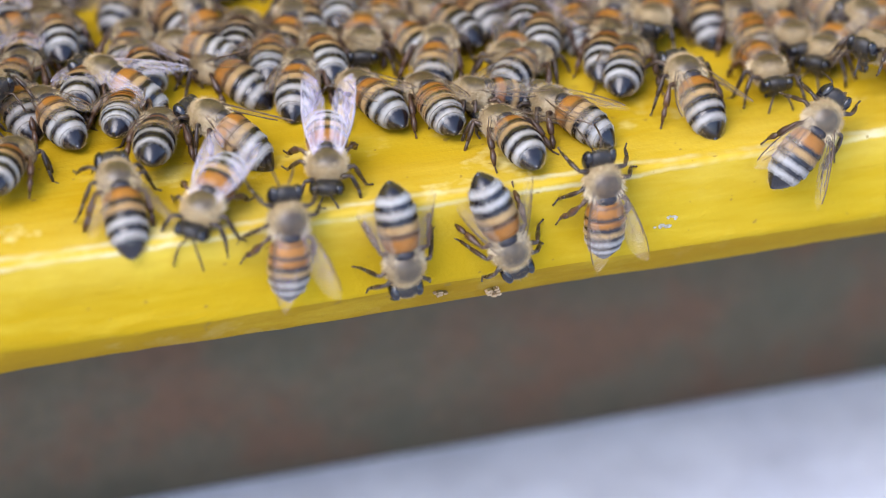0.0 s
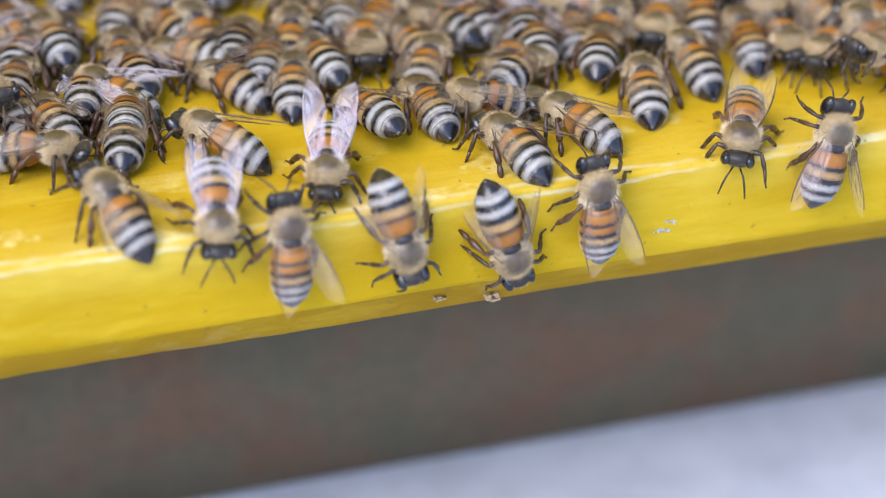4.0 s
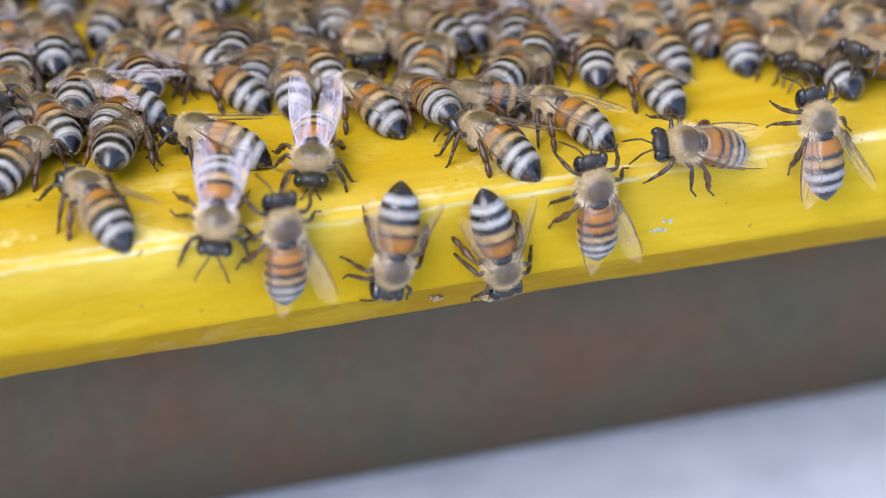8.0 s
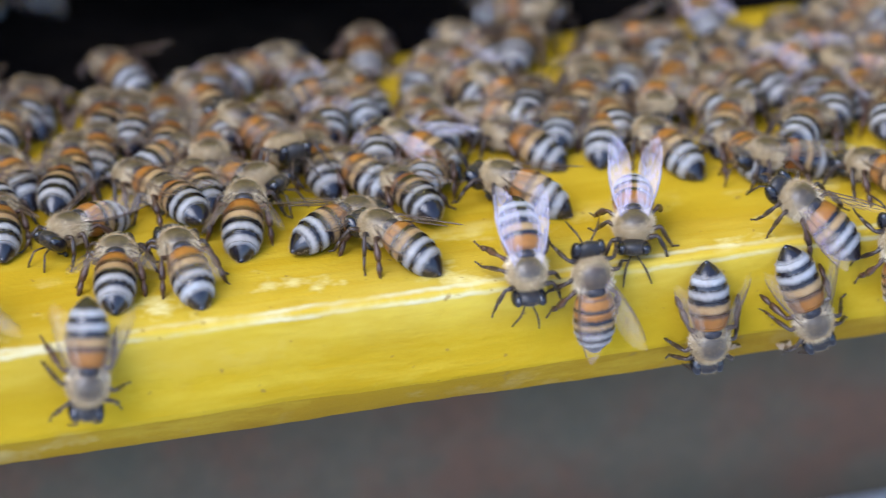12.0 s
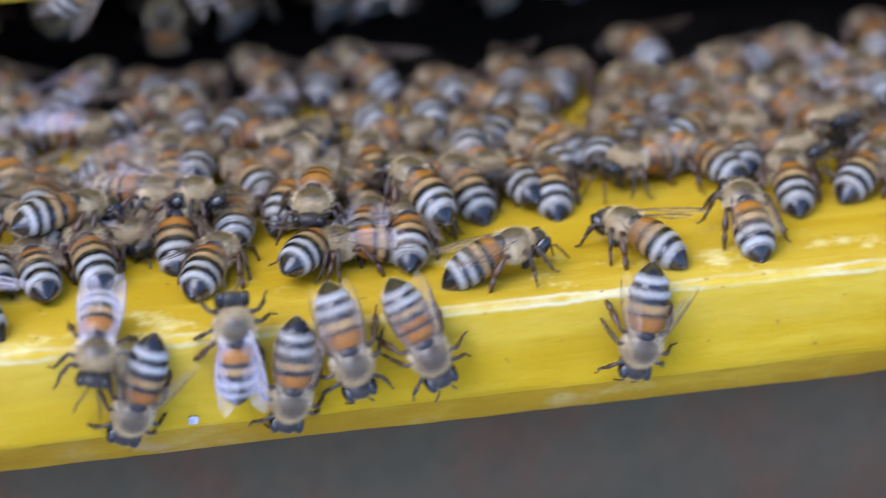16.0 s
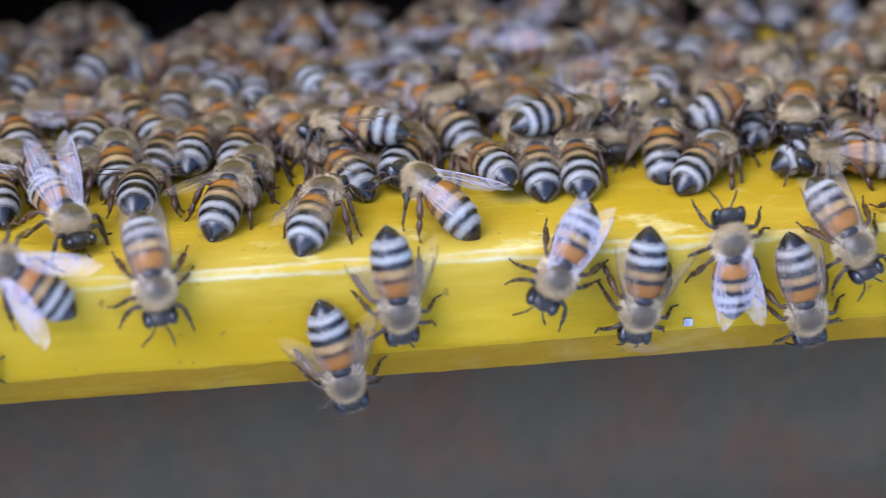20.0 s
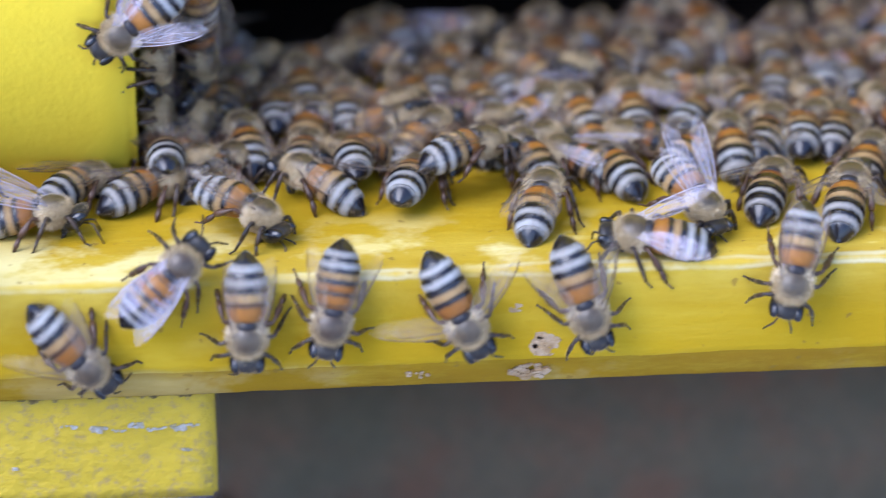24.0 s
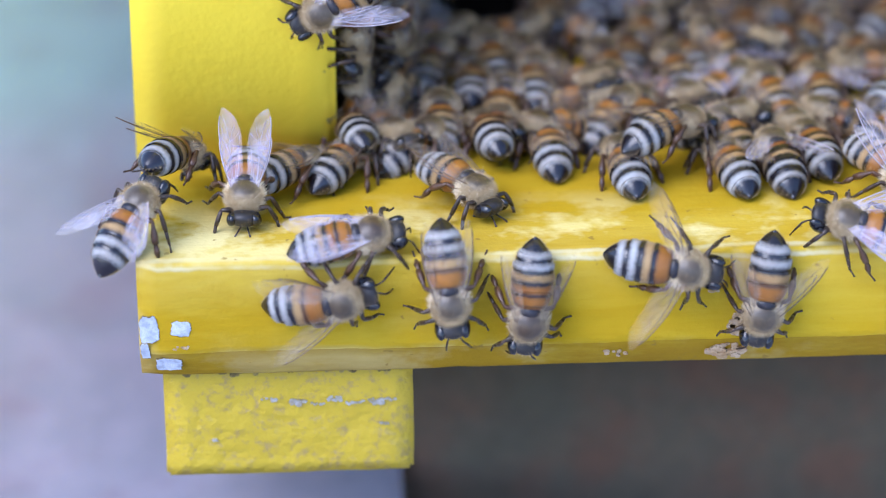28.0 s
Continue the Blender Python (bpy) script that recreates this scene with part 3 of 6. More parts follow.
def honey_bee(coat, wings, where="on a yellow board", droop=8, gait=0, sheen=False, deep=False):
    """A worker bee: an empty between its feet, with its parts."""
    bee = tagged(new("honey_bee"), f"{COAT_WORDS[coat]} honey bee, {WING_WORDS[wings]}, {where}", "bee", "honey bees at the hive entrance")
    k = MM
    lift = 3.0
    worn = coat == "tawny"
    part("thorax", WORN_THORAX if worn else THORAX, bee, pose(0, 2.1 * k, lift * k), "rubbed dark brown thorax" if worn else "furry grey-brown thorax")
    part("shield", SHIELD, bee, pose(0, 0.55 * k, (lift + 0.9) * k, 18), "glossy dark shield over the waist")
    head = part("head", HEAD, bee, pose(0, 4.30 * k, (lift - 0.85) * k, -52), "dark head")
    for s in (-1, 1):
        part("eye", EYES[s], head, pose(s * 1.24 * k, 0.08 * k, 0.30 * k, 0, 0, s * -14), "glossy black eye")
        part("antenna", ANTENNAE[s], head, pose(s * 0.3 * k, 0.85 * k, 0.25 * k))
    hang = pose(0, 0.55 * k, (lift + 0.1) * k, droop)
    if deep:
        part("abdomen", ABDOMEN[coat], bee, hang)
    else:
        for me in TERGITES[coat]:
            part("tergite", me, bee, hang)
    film, wing_words = (M_SHEEN, "wing with a pale lavender sheen painted in") if sheen else (M_WING, "clear veined wing")
    sweep, tip, lean = WINGS[wings]
    for s in (-1, 1):
        jig = random.uniform(-4, 4)
        if wings == "askew":
            sweep = WINGS[wings][0][s > 0]
        part("forewing", FORE[s, film], bee, pose(s * 1.25 * k, 1.9 * k, (lift + 1.15 + 0.08 * s) * k, -tip, s * lean, s * (sweep + jig)), wing_words)
        part("hindwing", HIND[s, film], bee, pose(s * 1.3 * k, 1.2 * k, (lift + 0.85) * k, -tip * 0.7, s * (lean + 4), s * (sweep * 1.05 + jig + 4)), wing_words)
        fore, mid, back = ("fore", "middle", "hind") if (gait + (s > 0)) % 2 else ("fore_reach", "middle_back", "hind_wide")
        for kind in (fore, mid, back):
            part("leg", LEG[kind, s], bee, pose(0, 2.1 * k, lift * k), "dark jointed leg")
    return bee


# ---- the board's surface as one developed sheet: x along it, s up over the arris (s > 0 on top, s < 0 down the front) ----
def ease(a, b, x):
    q = min(1.0, max(0.0, (x - a) / (b - a)))
    return q * q * (3 - 2 * q)


def on_board(x, s, heading, high=0.0, nod=0.0):
    """The pose of a bee at x and s millimetres that heads that many degrees clockwise from straight in."""
    phi = radians(90) * (1 - ease(-4.0, 7.0, s))
    y, z = (s, 0.0) if s > 0 else (0.0, s)
    n = Vector((0, -math.sin(phi), math.cos(phi)))
    a = Vector((0, math.cos(phi), math.sin(phi)))
    th = radians(heading)
    ahead = Vector((1, 0, 0)) * math.sin(th) + a * math.cos(th)
    side = ahead.cross(n)
    m = Matrix((side, ahead, n)).transposed().to_4x4()
    high += 4.0 * abs(math.sin(radians(nod)))
    foot = (Vector((x, y, z)) + n * (high - 0.6)) * MM + ahead * 1.0 * MM
    return Matrix.Translation(foot) @ m @ pose(0, 0, 2.7 * MM) @ pose(0, 0, 0, nod) @ pose(0, 0, -2.7 * MM)


def board_rows(seed, *keys, high=0.0):
    """Rows for walk() from (seconds, x, s, heading, nose lift), on the board or high over it on others' backs: held to the clip's ends, with small fidgets between."""
    rnd = random.Random(seed)
    keys = list(keys)
    if keys[0][0] > 0:
        keys.insert(0, (0.0, *keys[0][1:]))
    if keys[-1][0] < 28:
        keys.append((28.0, *keys[-1][1:]))
    rows = []
    for a, b in zip(keys, keys[1:]):
        n = max(1, round((b[0] - a[0]) / 0.9), math.ceil(abs(b[3] - a[3]) / 60))
        for i in range(n):
            q = i / n
            t, x, s, h, nod = (u + (v - u) * q for u, v in zip(a, b))
            j = 0.0 if i == 0 else 1.0
            rows.append((round(t, 2), on_board(x + j * rnd.uniform(-0.25, 0.25), s + j * rnd.uniform(-0.25, 0.25), h + j * rnd.uniform(-3, 3), high, nod + rnd.uniform(-1.5, 1.5))))
    rows.append((28.0, on_board(*keys[-1][1:4], high, keys[-1][4])))
    return rows


# ---- the hive ----
hive = tagged(new("beehive"), "yellow-painted wooden beehive with a bee-crowded landing board", "beehive")


def floor_board_mesh():
    x0, x1, n = -0.150, 0.34, 220
    prof = [(460, 0), (200, 0), (60, 0), (12, 0), (5, 0), (0.9, -0.02), (0.32, -0.09), (0.08, -0.30), (0, -0.75), (0, -4), (0, -7), (0, -9.7), (0.06, -10.2), (0.35, -10.7),
            (1.0, -12.0), (2.0, -13.8), (2.4, -14.2), (3.2, -14.25), (200, -14.25), (460, -14.25)]
    bm = bmesh.new()
    rows = []
    for i in range(n + 1):
        x = x0 + (x1 - x0) * i / n
        row = []
        for y, z in prof:
            w = noise.noise(Vector((x * 55, z * 0.4, 3))) * 0.22 + noise.noise(Vector((x * 210, z * 0.7, 8))) * 0.07
            if y > 20:
                w = 0
            if z < -10:
                w = w * 1.6 + noise.noise(Vector((x * 420, 1.3, 5))) * 0.16
            end = 0.5 * max(0, 1 - min(i, n - i) / 1.0) if y < 20 else 0
            row.append(bm.verts.new((x, (y + w + end) * MM, (z - (w * 0.25 if z > -1 else 0)) * MM)))
        rows.append(row)
    for a, b in zip(rows, rows[1:]):
        for j in range(len(prof) - 1):
            bm.faces.new((a[j], a[j + 1], b[j + 1], b[j]))
        bm.faces.new((a[-1], a[0], b[0], b[-1]))
    bm.faces.new(rows[0])
    bm.faces.new(list(reversed(rows[-1])))
    bmesh.ops.recalc_face_normals(bm, faces=bm.faces)
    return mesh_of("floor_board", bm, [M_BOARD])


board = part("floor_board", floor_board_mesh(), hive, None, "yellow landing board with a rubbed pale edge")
YP = 0.0235  # front of the posts
YW = 0.056  # front wall over the entrance slot
part("entrance_post", mesh_of("entrance_post", slab(-0.1505, -0.1286, YP, YP + 0.03, 0.0, 0.26, 0.0009, 6, 1, 0.00012), [M_YELLOW]), hive, None, "yellow painted post")
part("entrance_post", mesh_of("entrance_post", slab(0.318, 0.34, YP, YP + 0.03, 0.0, 0.26, 0.0009), [M_YELLOW]), hive, None, "yellow painted post")
part("front_wall", mesh_of("front_wall", slab(-0.1298, 0.3193, YW, YW + 0.022, 0.0165, 0.26, 0.0012), [M_YELLOW]), hive, None, "yellow front wall over the entrance slot")
part("side_wall", mesh_of("side_wall", slab(-0.1504, -0.130, YP + 0.0305, 0.46, 0.0, 0.26, 0.001), [M_YELLOW]), hive)
part("side_wall", mesh_of("side_wall", slab(0.3195, 0.34, YP + 0.0305, 0.46, 0.0, 0.26, 0.001), [M_YELLOW]), hive)
# added inner wall, floor and lining: their near-black carries the slot's shade
part("inner_wall", mesh_of("inner_wall", slab(-0.1295, 0.319, 0.30, 0.315, 0.0, 0.255, 0.001), [M_SHADE_AND_SPECK]), hive, None, "near-black inner wall added behind the slot")
part("inner_floor", mesh_of("inner_floor", slab(-0.1285, 0.317, YW + 0.002, 0.299, 0.0002, 0.0016, 0.0004), [M_SHADE_AND_SPECK]), hive, None, "inner floor with the slot's shade painted in")
part("inner_lining", mesh_of("inner_lining", slab(-0.1297, 0.319, YW + 0.0225, 0.299, 0.0167, 0.0185, 0.0004), [M_SHADE_AND_SPECK]), hive, None, "near-black lining added to keep the slot dark")
part("back_wall", mesh_of("back_wall", slab(-0.1295, 0.319, 0.44, 0.46, 0.0, 0.26, 0.001), [M_YELLOW]), hive)
part("hive_roof", mesh_of("hive_roof", slab(-0.17, 0.36, 0.046, 0.48, 0.2604, 0.275, 0.001), [M_YELLOW]), hive)
RUN = mesh_of("runner", slab(-0.1479, -0.1213, 0.0040, 0.45, -0.0276, -0.0143, 0.0004, 10, 5, 0.00012), [M_RUNNER])
part("runner", RUN, hive, None, "rough yellow-painted runner with flaked paint")
part("runner", RUN, hive, pose(0.455, 0, 0), "rough yellow-painted runner with flaked paint")


def scab(bm, cx, cz, w, h, rnd, y, slope, square, edged):
    """One thin piece: a worn outline between an ellipse and a rectangle, proud of the paint by a hair, with a grimy rim."""
    n, turn = 28, rnd.uniform(-0.25, 0.25)
    rim = []
    for i in range(n):
        a = 2 * math.pi * i / n
        ca, sa = math.cos(a), math.sin(a)
        k = (abs(ca) ** square + abs(sa) ** square) ** (-1 / square) * rnd.uniform(0.90, 1.06)
        x, z = k * ca * w / 2, k * sa * h / 2
        rim.append((cx + x * math.cos(turn) - z * math.sin(turn) * 0.5, cz + z + x * math.sin(turn) * 0.5))
    top = [bm.verts.new((x * MM, y + slope * (cz - z) * MM, z * MM)) for x, z in rim]
    lip = [bm.verts.new(((x + (x - cx) * 0.07) * MM, y + 0.00006 + slope * (cz - z) * MM, (z + (z - cz) * 0.07 - 0.02) * MM)) for x, z in rim]
    low = [bm.verts.new((x * MM, y + 0.0008 + slope * (cz - z) * MM, z * MM)) for x, z in rim]
    bm.faces.new(top)
    for i in range(n):
        bm.faces.new((top[i], lip[i], lip[(i + 1) % n], top[(i + 1) % n])).material_index = 1 if edged and i * 7 % 10 < 6 else 0
        bm.faces.new((lip[i], low[i], low[(i + 1) % n], lip[(i + 1) % n])).material_index = 1 if edged else 0


def flake(cx, cz, w, h, mat, seed, y=-0.00005, slope=0.0, edged=True):
    """A patch of bare primer in squarish pieces, or of bare wood in many ragged crumbs, on the front of the board."""
    rnd = random.Random(seed)
    bm = bmesh.new()
    if mat is M_CHIP:
        scab(bm, cx, cz, w, h, rnd, y, slope, 6.0, edged)
    else:
        for i in range(max(9, int(w * h * 3.5))):
            r, a = math.sqrt(rnd.random()) * 0.5, rnd.uniform(0, 2 * math.pi)
            size = min(w, h) * rnd.uniform(0.3, 0.75) * (1 if min(w, h) < 1 else 0.6)
            scab(bm, cx + w * r * math.cos(a), cz + h * r * math.sin(a), size * rnd.uniform(0.9, 1.8), size, rnd, y + 0.000004 * (i % 9), slope, 2.5, edged and i % 3 == 0)
    bmesh.ops.recalc_face_normals(bm, faces=bm.faces)
    return mesh_of("paint_flake", bm, [mat, M_GRIME_SHADE], False)


# the near-black piece at x 72.3 is a speck of debris
for i, (x, z, w, h, m, y, sl) in enumerate((
        (-148.9, -7.5, 1.9, 2.9, M_CHIP, -0.0001, 0), (-145.6, -7.5, 2.0, 1.7, M_CHIP, -0.0001, 0), (-149.4, -10.1, 0.9, 2.0, M_CHIP, 0.0001, 0.3), (-147.0, -12.0, 2.6, 1.6, M_CHIP, 0.0006, 0.35),
        (-145.4, -9.8, 2.2, 0.5, M_PINK, -0.0001, 0),
        (-86.9, -8.6, 2.4, 2.6, M_PINK, -0.0001, 0), (-88.0, -12.2, 4.6, 1.7, M_PINK, 0.0006, 0.35), (-100.0, -12.1, 2.3, 1.0, M_PINK, 0.0006, 0.35),
        (-6.1, -9.4, 1.0, 0.9, M_CHIP, -0.0002, 0), (136.0, -7.6, 2.1, 0.6, M_SCUFF, -0.0001, 0), (137.4, -6.6, 1.2, 0.5, M_SCUFF, -0.0001, 0), (118.2, -13.1, 2.1, 1.0, M_PINK, 0.0009, 0.35),
        (-89.8, -4.4, 1.3, 1.1, M_PINK, -0.0001, 0), (72.3, -0.9, 0.8, 0.4, M_SHADE_AND_SPECK, 0.0002, 0), (112.0, -12.0, 1.4, 0.6, M_PINK, 0.0006, 0.35))):
    bit = part("paint_flake", flake(x, z, w, h, m, i, y, sl), board, None, "ragged patch of bare primer" if m in (M_CHIP, M_SCUFF) else "ragged patch of bare wood")
    if m is not M_CHIP:
        tagged(bit, kind="stuff")

# flaked primer across the runner's face; under the board, grime with painted-in shade
for i, (x, z, w, h, m) in enumerate(((-136.6, -18.4, 2.4, 0.5, M_SCUFF), (-134.0, -18.8, 2.4, 0.7, M_SCUFF), (-131.6, -19.0, 1.6, 0.3, M_SCUFF), (-129.7, -18.5, 1.5, 0.7, M_SCUFF), (-127.7, -18.9, 2.4, 0.5, M_SCUFF),
                                     (-125.3, -18.9, 2.1, 0.7, M_SCUFF), (-123.7, -18.7, 1.3, 0.3, M_SCUFF), (-124.4, -21.6, 1.0, 0.4, M_SCUFF), (-142.6, -23.1, 0.6, 0.3, M_SCUFF),
                                     (-144.3, -14.9, 3.6, 0.6, M_GRIME_SHADE), (-139.6, -14.9, 4.6, 0.9, M_GRIME_SHADE), (-134.8, -14.8, 2.6, 0.6, M_GRIME_SHADE), (-129.0, -14.9, 4.0, 0.7, M_GRIME_SHADE), (-124.5, -15.0, 2.0, 0.5, M_GRIME_SHADE))):
    tagged(part("paint_flake", flake(x, z, w, h, m, 40 + i, 0.00378, 0.0, False), hive, None, "ragged patch of bare primer" if m is M_SCUFF else "dark spot of grime and painted-in shade"), kind="stuff")

# ---- what lies under and round the hive ----
stand = tagged(new("hive_stand", mesh_of("hive_stand", slab(-0.1212, 0.9, 0.040, 0.60, -0.0615, -0.0273, 0.002), [M_STAND])),
               "weathered slab under the hive, painted-in shade, rusty stains", "stand", kind="structure")


def ground_mesh():
    bm = bmesh.new()
    n = 40
    grid = [[bm.verts.new(((i / n - 0.5) * 1600 * abs(i / n - 0.5) ** 1.5 * 2, (j / n - 0.5) * 1600 * abs(j / n - 0.5) ** 1.5 * 2, -0.0617)) for j in range(n + 1)] for i in range(n + 1)]
    for i in range(n):
        for j in range(n):
            bm.faces.new((grid[i][j], grid[i + 1][j], grid[i + 1][j + 1], grid[i][j + 1]))
    return mesh_of("ground", bm, [M_GROUND])


tagged(new("ground", ground_mesh()), "pale bluish concrete ground", "ground", kind="structure")

tagged(new("paving_slab", mesh_of("paving_slab", slab(-0.9, -0.1214, -0.25, 0.9, -0.0617, -0.047, 0.002), [M_SLAB])),
       "weathered blue-green slab with purplish stains beside the hive", "slab", kind="structure")

# ---- the bees ----
BEES = {}
BEES["a1"] = honey_bee("amber", "trailing", "facing in on the board", 9, gait=0)
BEES["a2"] = honey_bee("amber", "folded", "head down on board edge", 6, gait=1, sheen=True)
BEES["a3"] = honey_bee("tawny", "askew", "head up on board edge", 6, gait=0)
BEES["a4"] = honey_bee("amber", "raised", "facing out on the board", 9, gait=1, sheen=True)
BEES["a5"] = honey_bee("rufous", "trailing", "head down on board edge", 6, gait=0)
BEES["a6"] = honey_bee("rufous", "trailing", "head down on board edge", 6, gait=1)
BEES["a7"] = honey_bee("tawny", "askew", "head up on board edge", 6, gait=0)
BEES["a8"] = honey_bee("amber", "trailing", "facing in on the board", 9, gait=1)
BEES["a9"] = honey_bee("rufous", "folded", "facing in on the board", 9, gait=0)
BEES["a10"] = honey_bee("amber", "trailing", "head up on board edge", 6, gait=1)
BEES["a11"] = honey_bee("amber", "trailing", "facing in on the board", 9, gait=0)
BEES["a12"] = honey_bee("amber", "folded", "facing in on the board", 9, gait=1)
BEES["a13"] = honey_bee("tawny", "folded", "sideways on the board", 9, gait=0)
BEES["a14"] = honey_bee("tawny", "folded", "facing in on the board", 9, gait=1)
BEES["a15"] = honey_bee("rufous", "folded", "facing in on the board", 9, gait=0)
BEES["a16"] = honey_bee("rufous", "folded", "facing in on the board", 9, gait=1)
BEES["a17"] = honey_bee("rufous", "trailing", "facing in on the board", 9, gait=0)
BEES["a18"] = honey_bee("dark", "folded", "facing in on the board", 9, gait=1)
BEES["a19"] = honey_bee("amber", "trailing", "sideways on the board", 9, gait=0)
BEES["a20"] = honey_bee("rufous", "folded", "facing in on the board", 9, gait=1)
BEES["a21"] = honey_bee("rufous", "trailing", "facing in on the board", 9, gait=0)
BEES["a22"] = honey_bee("amber", "folded", "facing in on the board", 9, gait=1)
BEES["a24"] = honey_bee("amber", "folded", "facing in on the board", 9, gait=1)
BEES["b1"] = honey_bee("rufous", "trailing", "head down on board edge", 6, gait=1)
BEES["b2"] = honey_bee("rufous", "parted", "facing in on the board", 9, gait=0)
BEES["b3"] = honey_bee("amber", "trailing", "sideways on the board", 9, gait=1)
BEES["b4"] = honey_bee("amber", "parted", "facing in on the board", 9, gait=0)
BEES["b6"] = honey_bee("dark", "folded", "facing in on the board", 9, gait=1)
BEES["b7"] = honey_bee("amber", "folded", "sideways on the board", 9, gait=0)
BEES["b8"] = honey_bee("tawny", "folded", "head down on board edge", 6, gait=1)
BEES["b9"] = honey_bee("rufous", "folded", "head down on board edge", 6, gait=0)
BEES["b10"] = honey_bee("amber", "folded", "head down on board edge", 6, gait=1)
BEES["b11"] = honey_bee("amber", "folded", "head up on board edge", 6, gait=0, sheen=True)
BEES["b12"] = honey_bee("amber", "trailing", "head down on board edge", 6, gait=1)
BEES["b13"] = honey_bee("amber", "folded", "head down on board edge", 6, gait=0, sheen=True)
BEES["c1"] = honey_bee("rufous", "parted", "head down on board edge", 6, gait=1)
BEES["c2"] = honey_bee("rufous", "parted", "facing in on the board", 9, gait=0, sheen=True)
BEES["c3"] = honey_bee("rufous", "parted", "head down on board edge", 6, gait=1)
BEES["c4"] = honey_bee("rufous", "folded", "head down on board edge", 6, gait=0)
BEES["c5"] = honey_bee("amber", "raised", "facing out on the board", 9, gait=1, sheen=True)
BEES["c6"] = honey_bee("amber", "parted", "along the board edge", 6, gait=0, sheen=True)
BEES["c7"] = honey_bee("rufous", "parted", "head down on board edge", 6, gait=1)
BEES["c8"] = honey_bee("amber", "spread", "along the board edge", 6, gait=0)
BEES["c9"] = honey_bee("tawny", "trailing", "head down on board edge", 6, gait=1)
BEES["c10"] = honey_bee("rufous", "folded", "head down on board edge", 6, gait=0)
BEES["c11"] = honey_bee("rufous", "trailing", "sideways on the board", 9, gait=1)
BEES["c12"] = honey_bee("amber", "folded", "facing out on the board", 9, gait=0)
BEES["c13"] = honey_bee("tawny", "folded", "along the board edge", 6, gait=1, sheen=True)
BEES["c14"] = honey_bee("rufous", "parted", "head down on board edge", 6, gait=0)
BEES["c15"] = honey_bee("amber", "raised", "facing out on the board", 9, gait=1, sheen=True)
BEES["c16"] = honey_bee("amber", "parted", "facing in on the board", 9, gait=0)
BEES["c17"] = honey_bee("amber", "parted", "along the board edge", 6, gait=1, sheen=True)
BEES["c18"] = honey_bee("amber", "trailing", "facing in on the board", 9, gait=0)
BEES["c19"] = honey_bee("amber", "folded", "facing in on the board", 9, gait=1)
BEES["c20"] = honey_bee("amber", "trailing", "facing in on the board", 9, gait=0)
BEES["c21"] = honey_bee("rufous", "folded", "facing in on the board", 9, gait=1)
BEES["c22"] = honey_bee("rufous", "folded", "facing in on the board", 9, gait=0)
BEES["c23"] = honey_bee("rufous", "folded", "facing in on the board", 9, gait=1)
BEES["c24"] = honey_bee("dark", "parted", "facing in on the board", 9, gait=0, sheen=True)
BEES["c25"] = honey_bee("dark", "parted", "facing in on the board", 9, gait=1)
BEES["c26"] = honey_bee("amber", "parted", "facing in on the board", 9, gait=0)
BEES["c27"] = honey_bee("amber", "folded", "facing in on the board", 9, gait=1)
BEES["c28"] = honey_bee("rufous", "folded", "facing in on the board", 9, gait=0)
BEES["c29"] = honey_bee("amber", "folded", "facing in on the board", 9, gait=1)
BEES["c30"] = honey_bee("rufous", "folded", "facing in on the board", 9, gait=0)
BEES["c31"] = honey_bee("amber", "trailing", "facing in on the board", 9, gait=1)
BEES["c32"] = honey_bee("amber", "parted", "sideways on the board", 9, gait=0)
BEES["c33"] = honey_bee("dark", "folded", "facing out on the board", 9, gait=1, sheen=True)
BEES["c34"] = honey_bee("rufous", "raised", "sideways on the board", 9, gait=0)
BEES["c36"] = honey_bee("amber", "trailing", "facing in on the board", 9, gait=1)
BEES["c37"] = honey_bee("rufous", "trailing", "facing in on the board", 9, gait=0)

rnd = random.Random(4)
CROWD = []


def crowd(coat, wings, x, s, heading, nod, high=0.0):
    """A bee of the crowd that keeps to its place and fidgets, on the board or high over it on others' backs."""
    bee = honey_bee(coat, wings, "on other bees' backs" if high else "in hive entrance", rnd.choice((4, 9, 14)), gait=rnd.randint(0, 1), deep=s > 24, sheen=rnd.random() < 0.14)
    bee.matrix_basis = on_board(x, s, heading, high, nod)
    CROWD.append((bee, x, s, heading, nod, high))


crowd("amber", "trailing", 88.0, 32.3, 1, -5)
crowd("rufous", "folded", 76.6, 24.4, -14, -5)
crowd("tawny", "folded", 84.0, 22.9, 25, -8)
crowd("rufous", "trailing", 107.4, 29.1, 3, -8)
crowd("rufous", "raised", 96.9, 27.9, -33, 0)
crowd("dark", "trailing", 99.7, 35.6, 21, -8)
crowd("amber", "trailing", 113.1, 33.0, -163, 5)
crowd("amber", "trailing", 117.8, 30.3, -15, 0)
crowd("amber", "folded", 76.5, 39.0, 18, -8)
crowd("rufous", "folded", 74.2, 33.2, 25, -8)
crowd("amber", "folded", 127.8, 24.8, -151, 5)
crowd("amber", "trailing", 131.9, 27.1, 17, -8)
crowd("rufous", "raised", 126.6, 34.9, -15, -6)
crowd("amber", "raised", 137.5, 21.5, 27, -8)
crowd("rufous", "trailing", 158.3, 21.0, -179, 5)
crowd("rufous", "parted", 162.5, 16.9, -137, 5)
crowd("rufous", "trailing", 165.9, 10.1, -122, 33)
crowd("rufous", "folded", 80.9, 29.4, 21, -8)
crowd("tawny", "folded", 102.0, 31.1, 18, -8)
crowd("rufous", "trailing", 93.7, 42.2, -16, -5)
crowd("dark", "trailing", 131.9, 31.5, 25, -6)
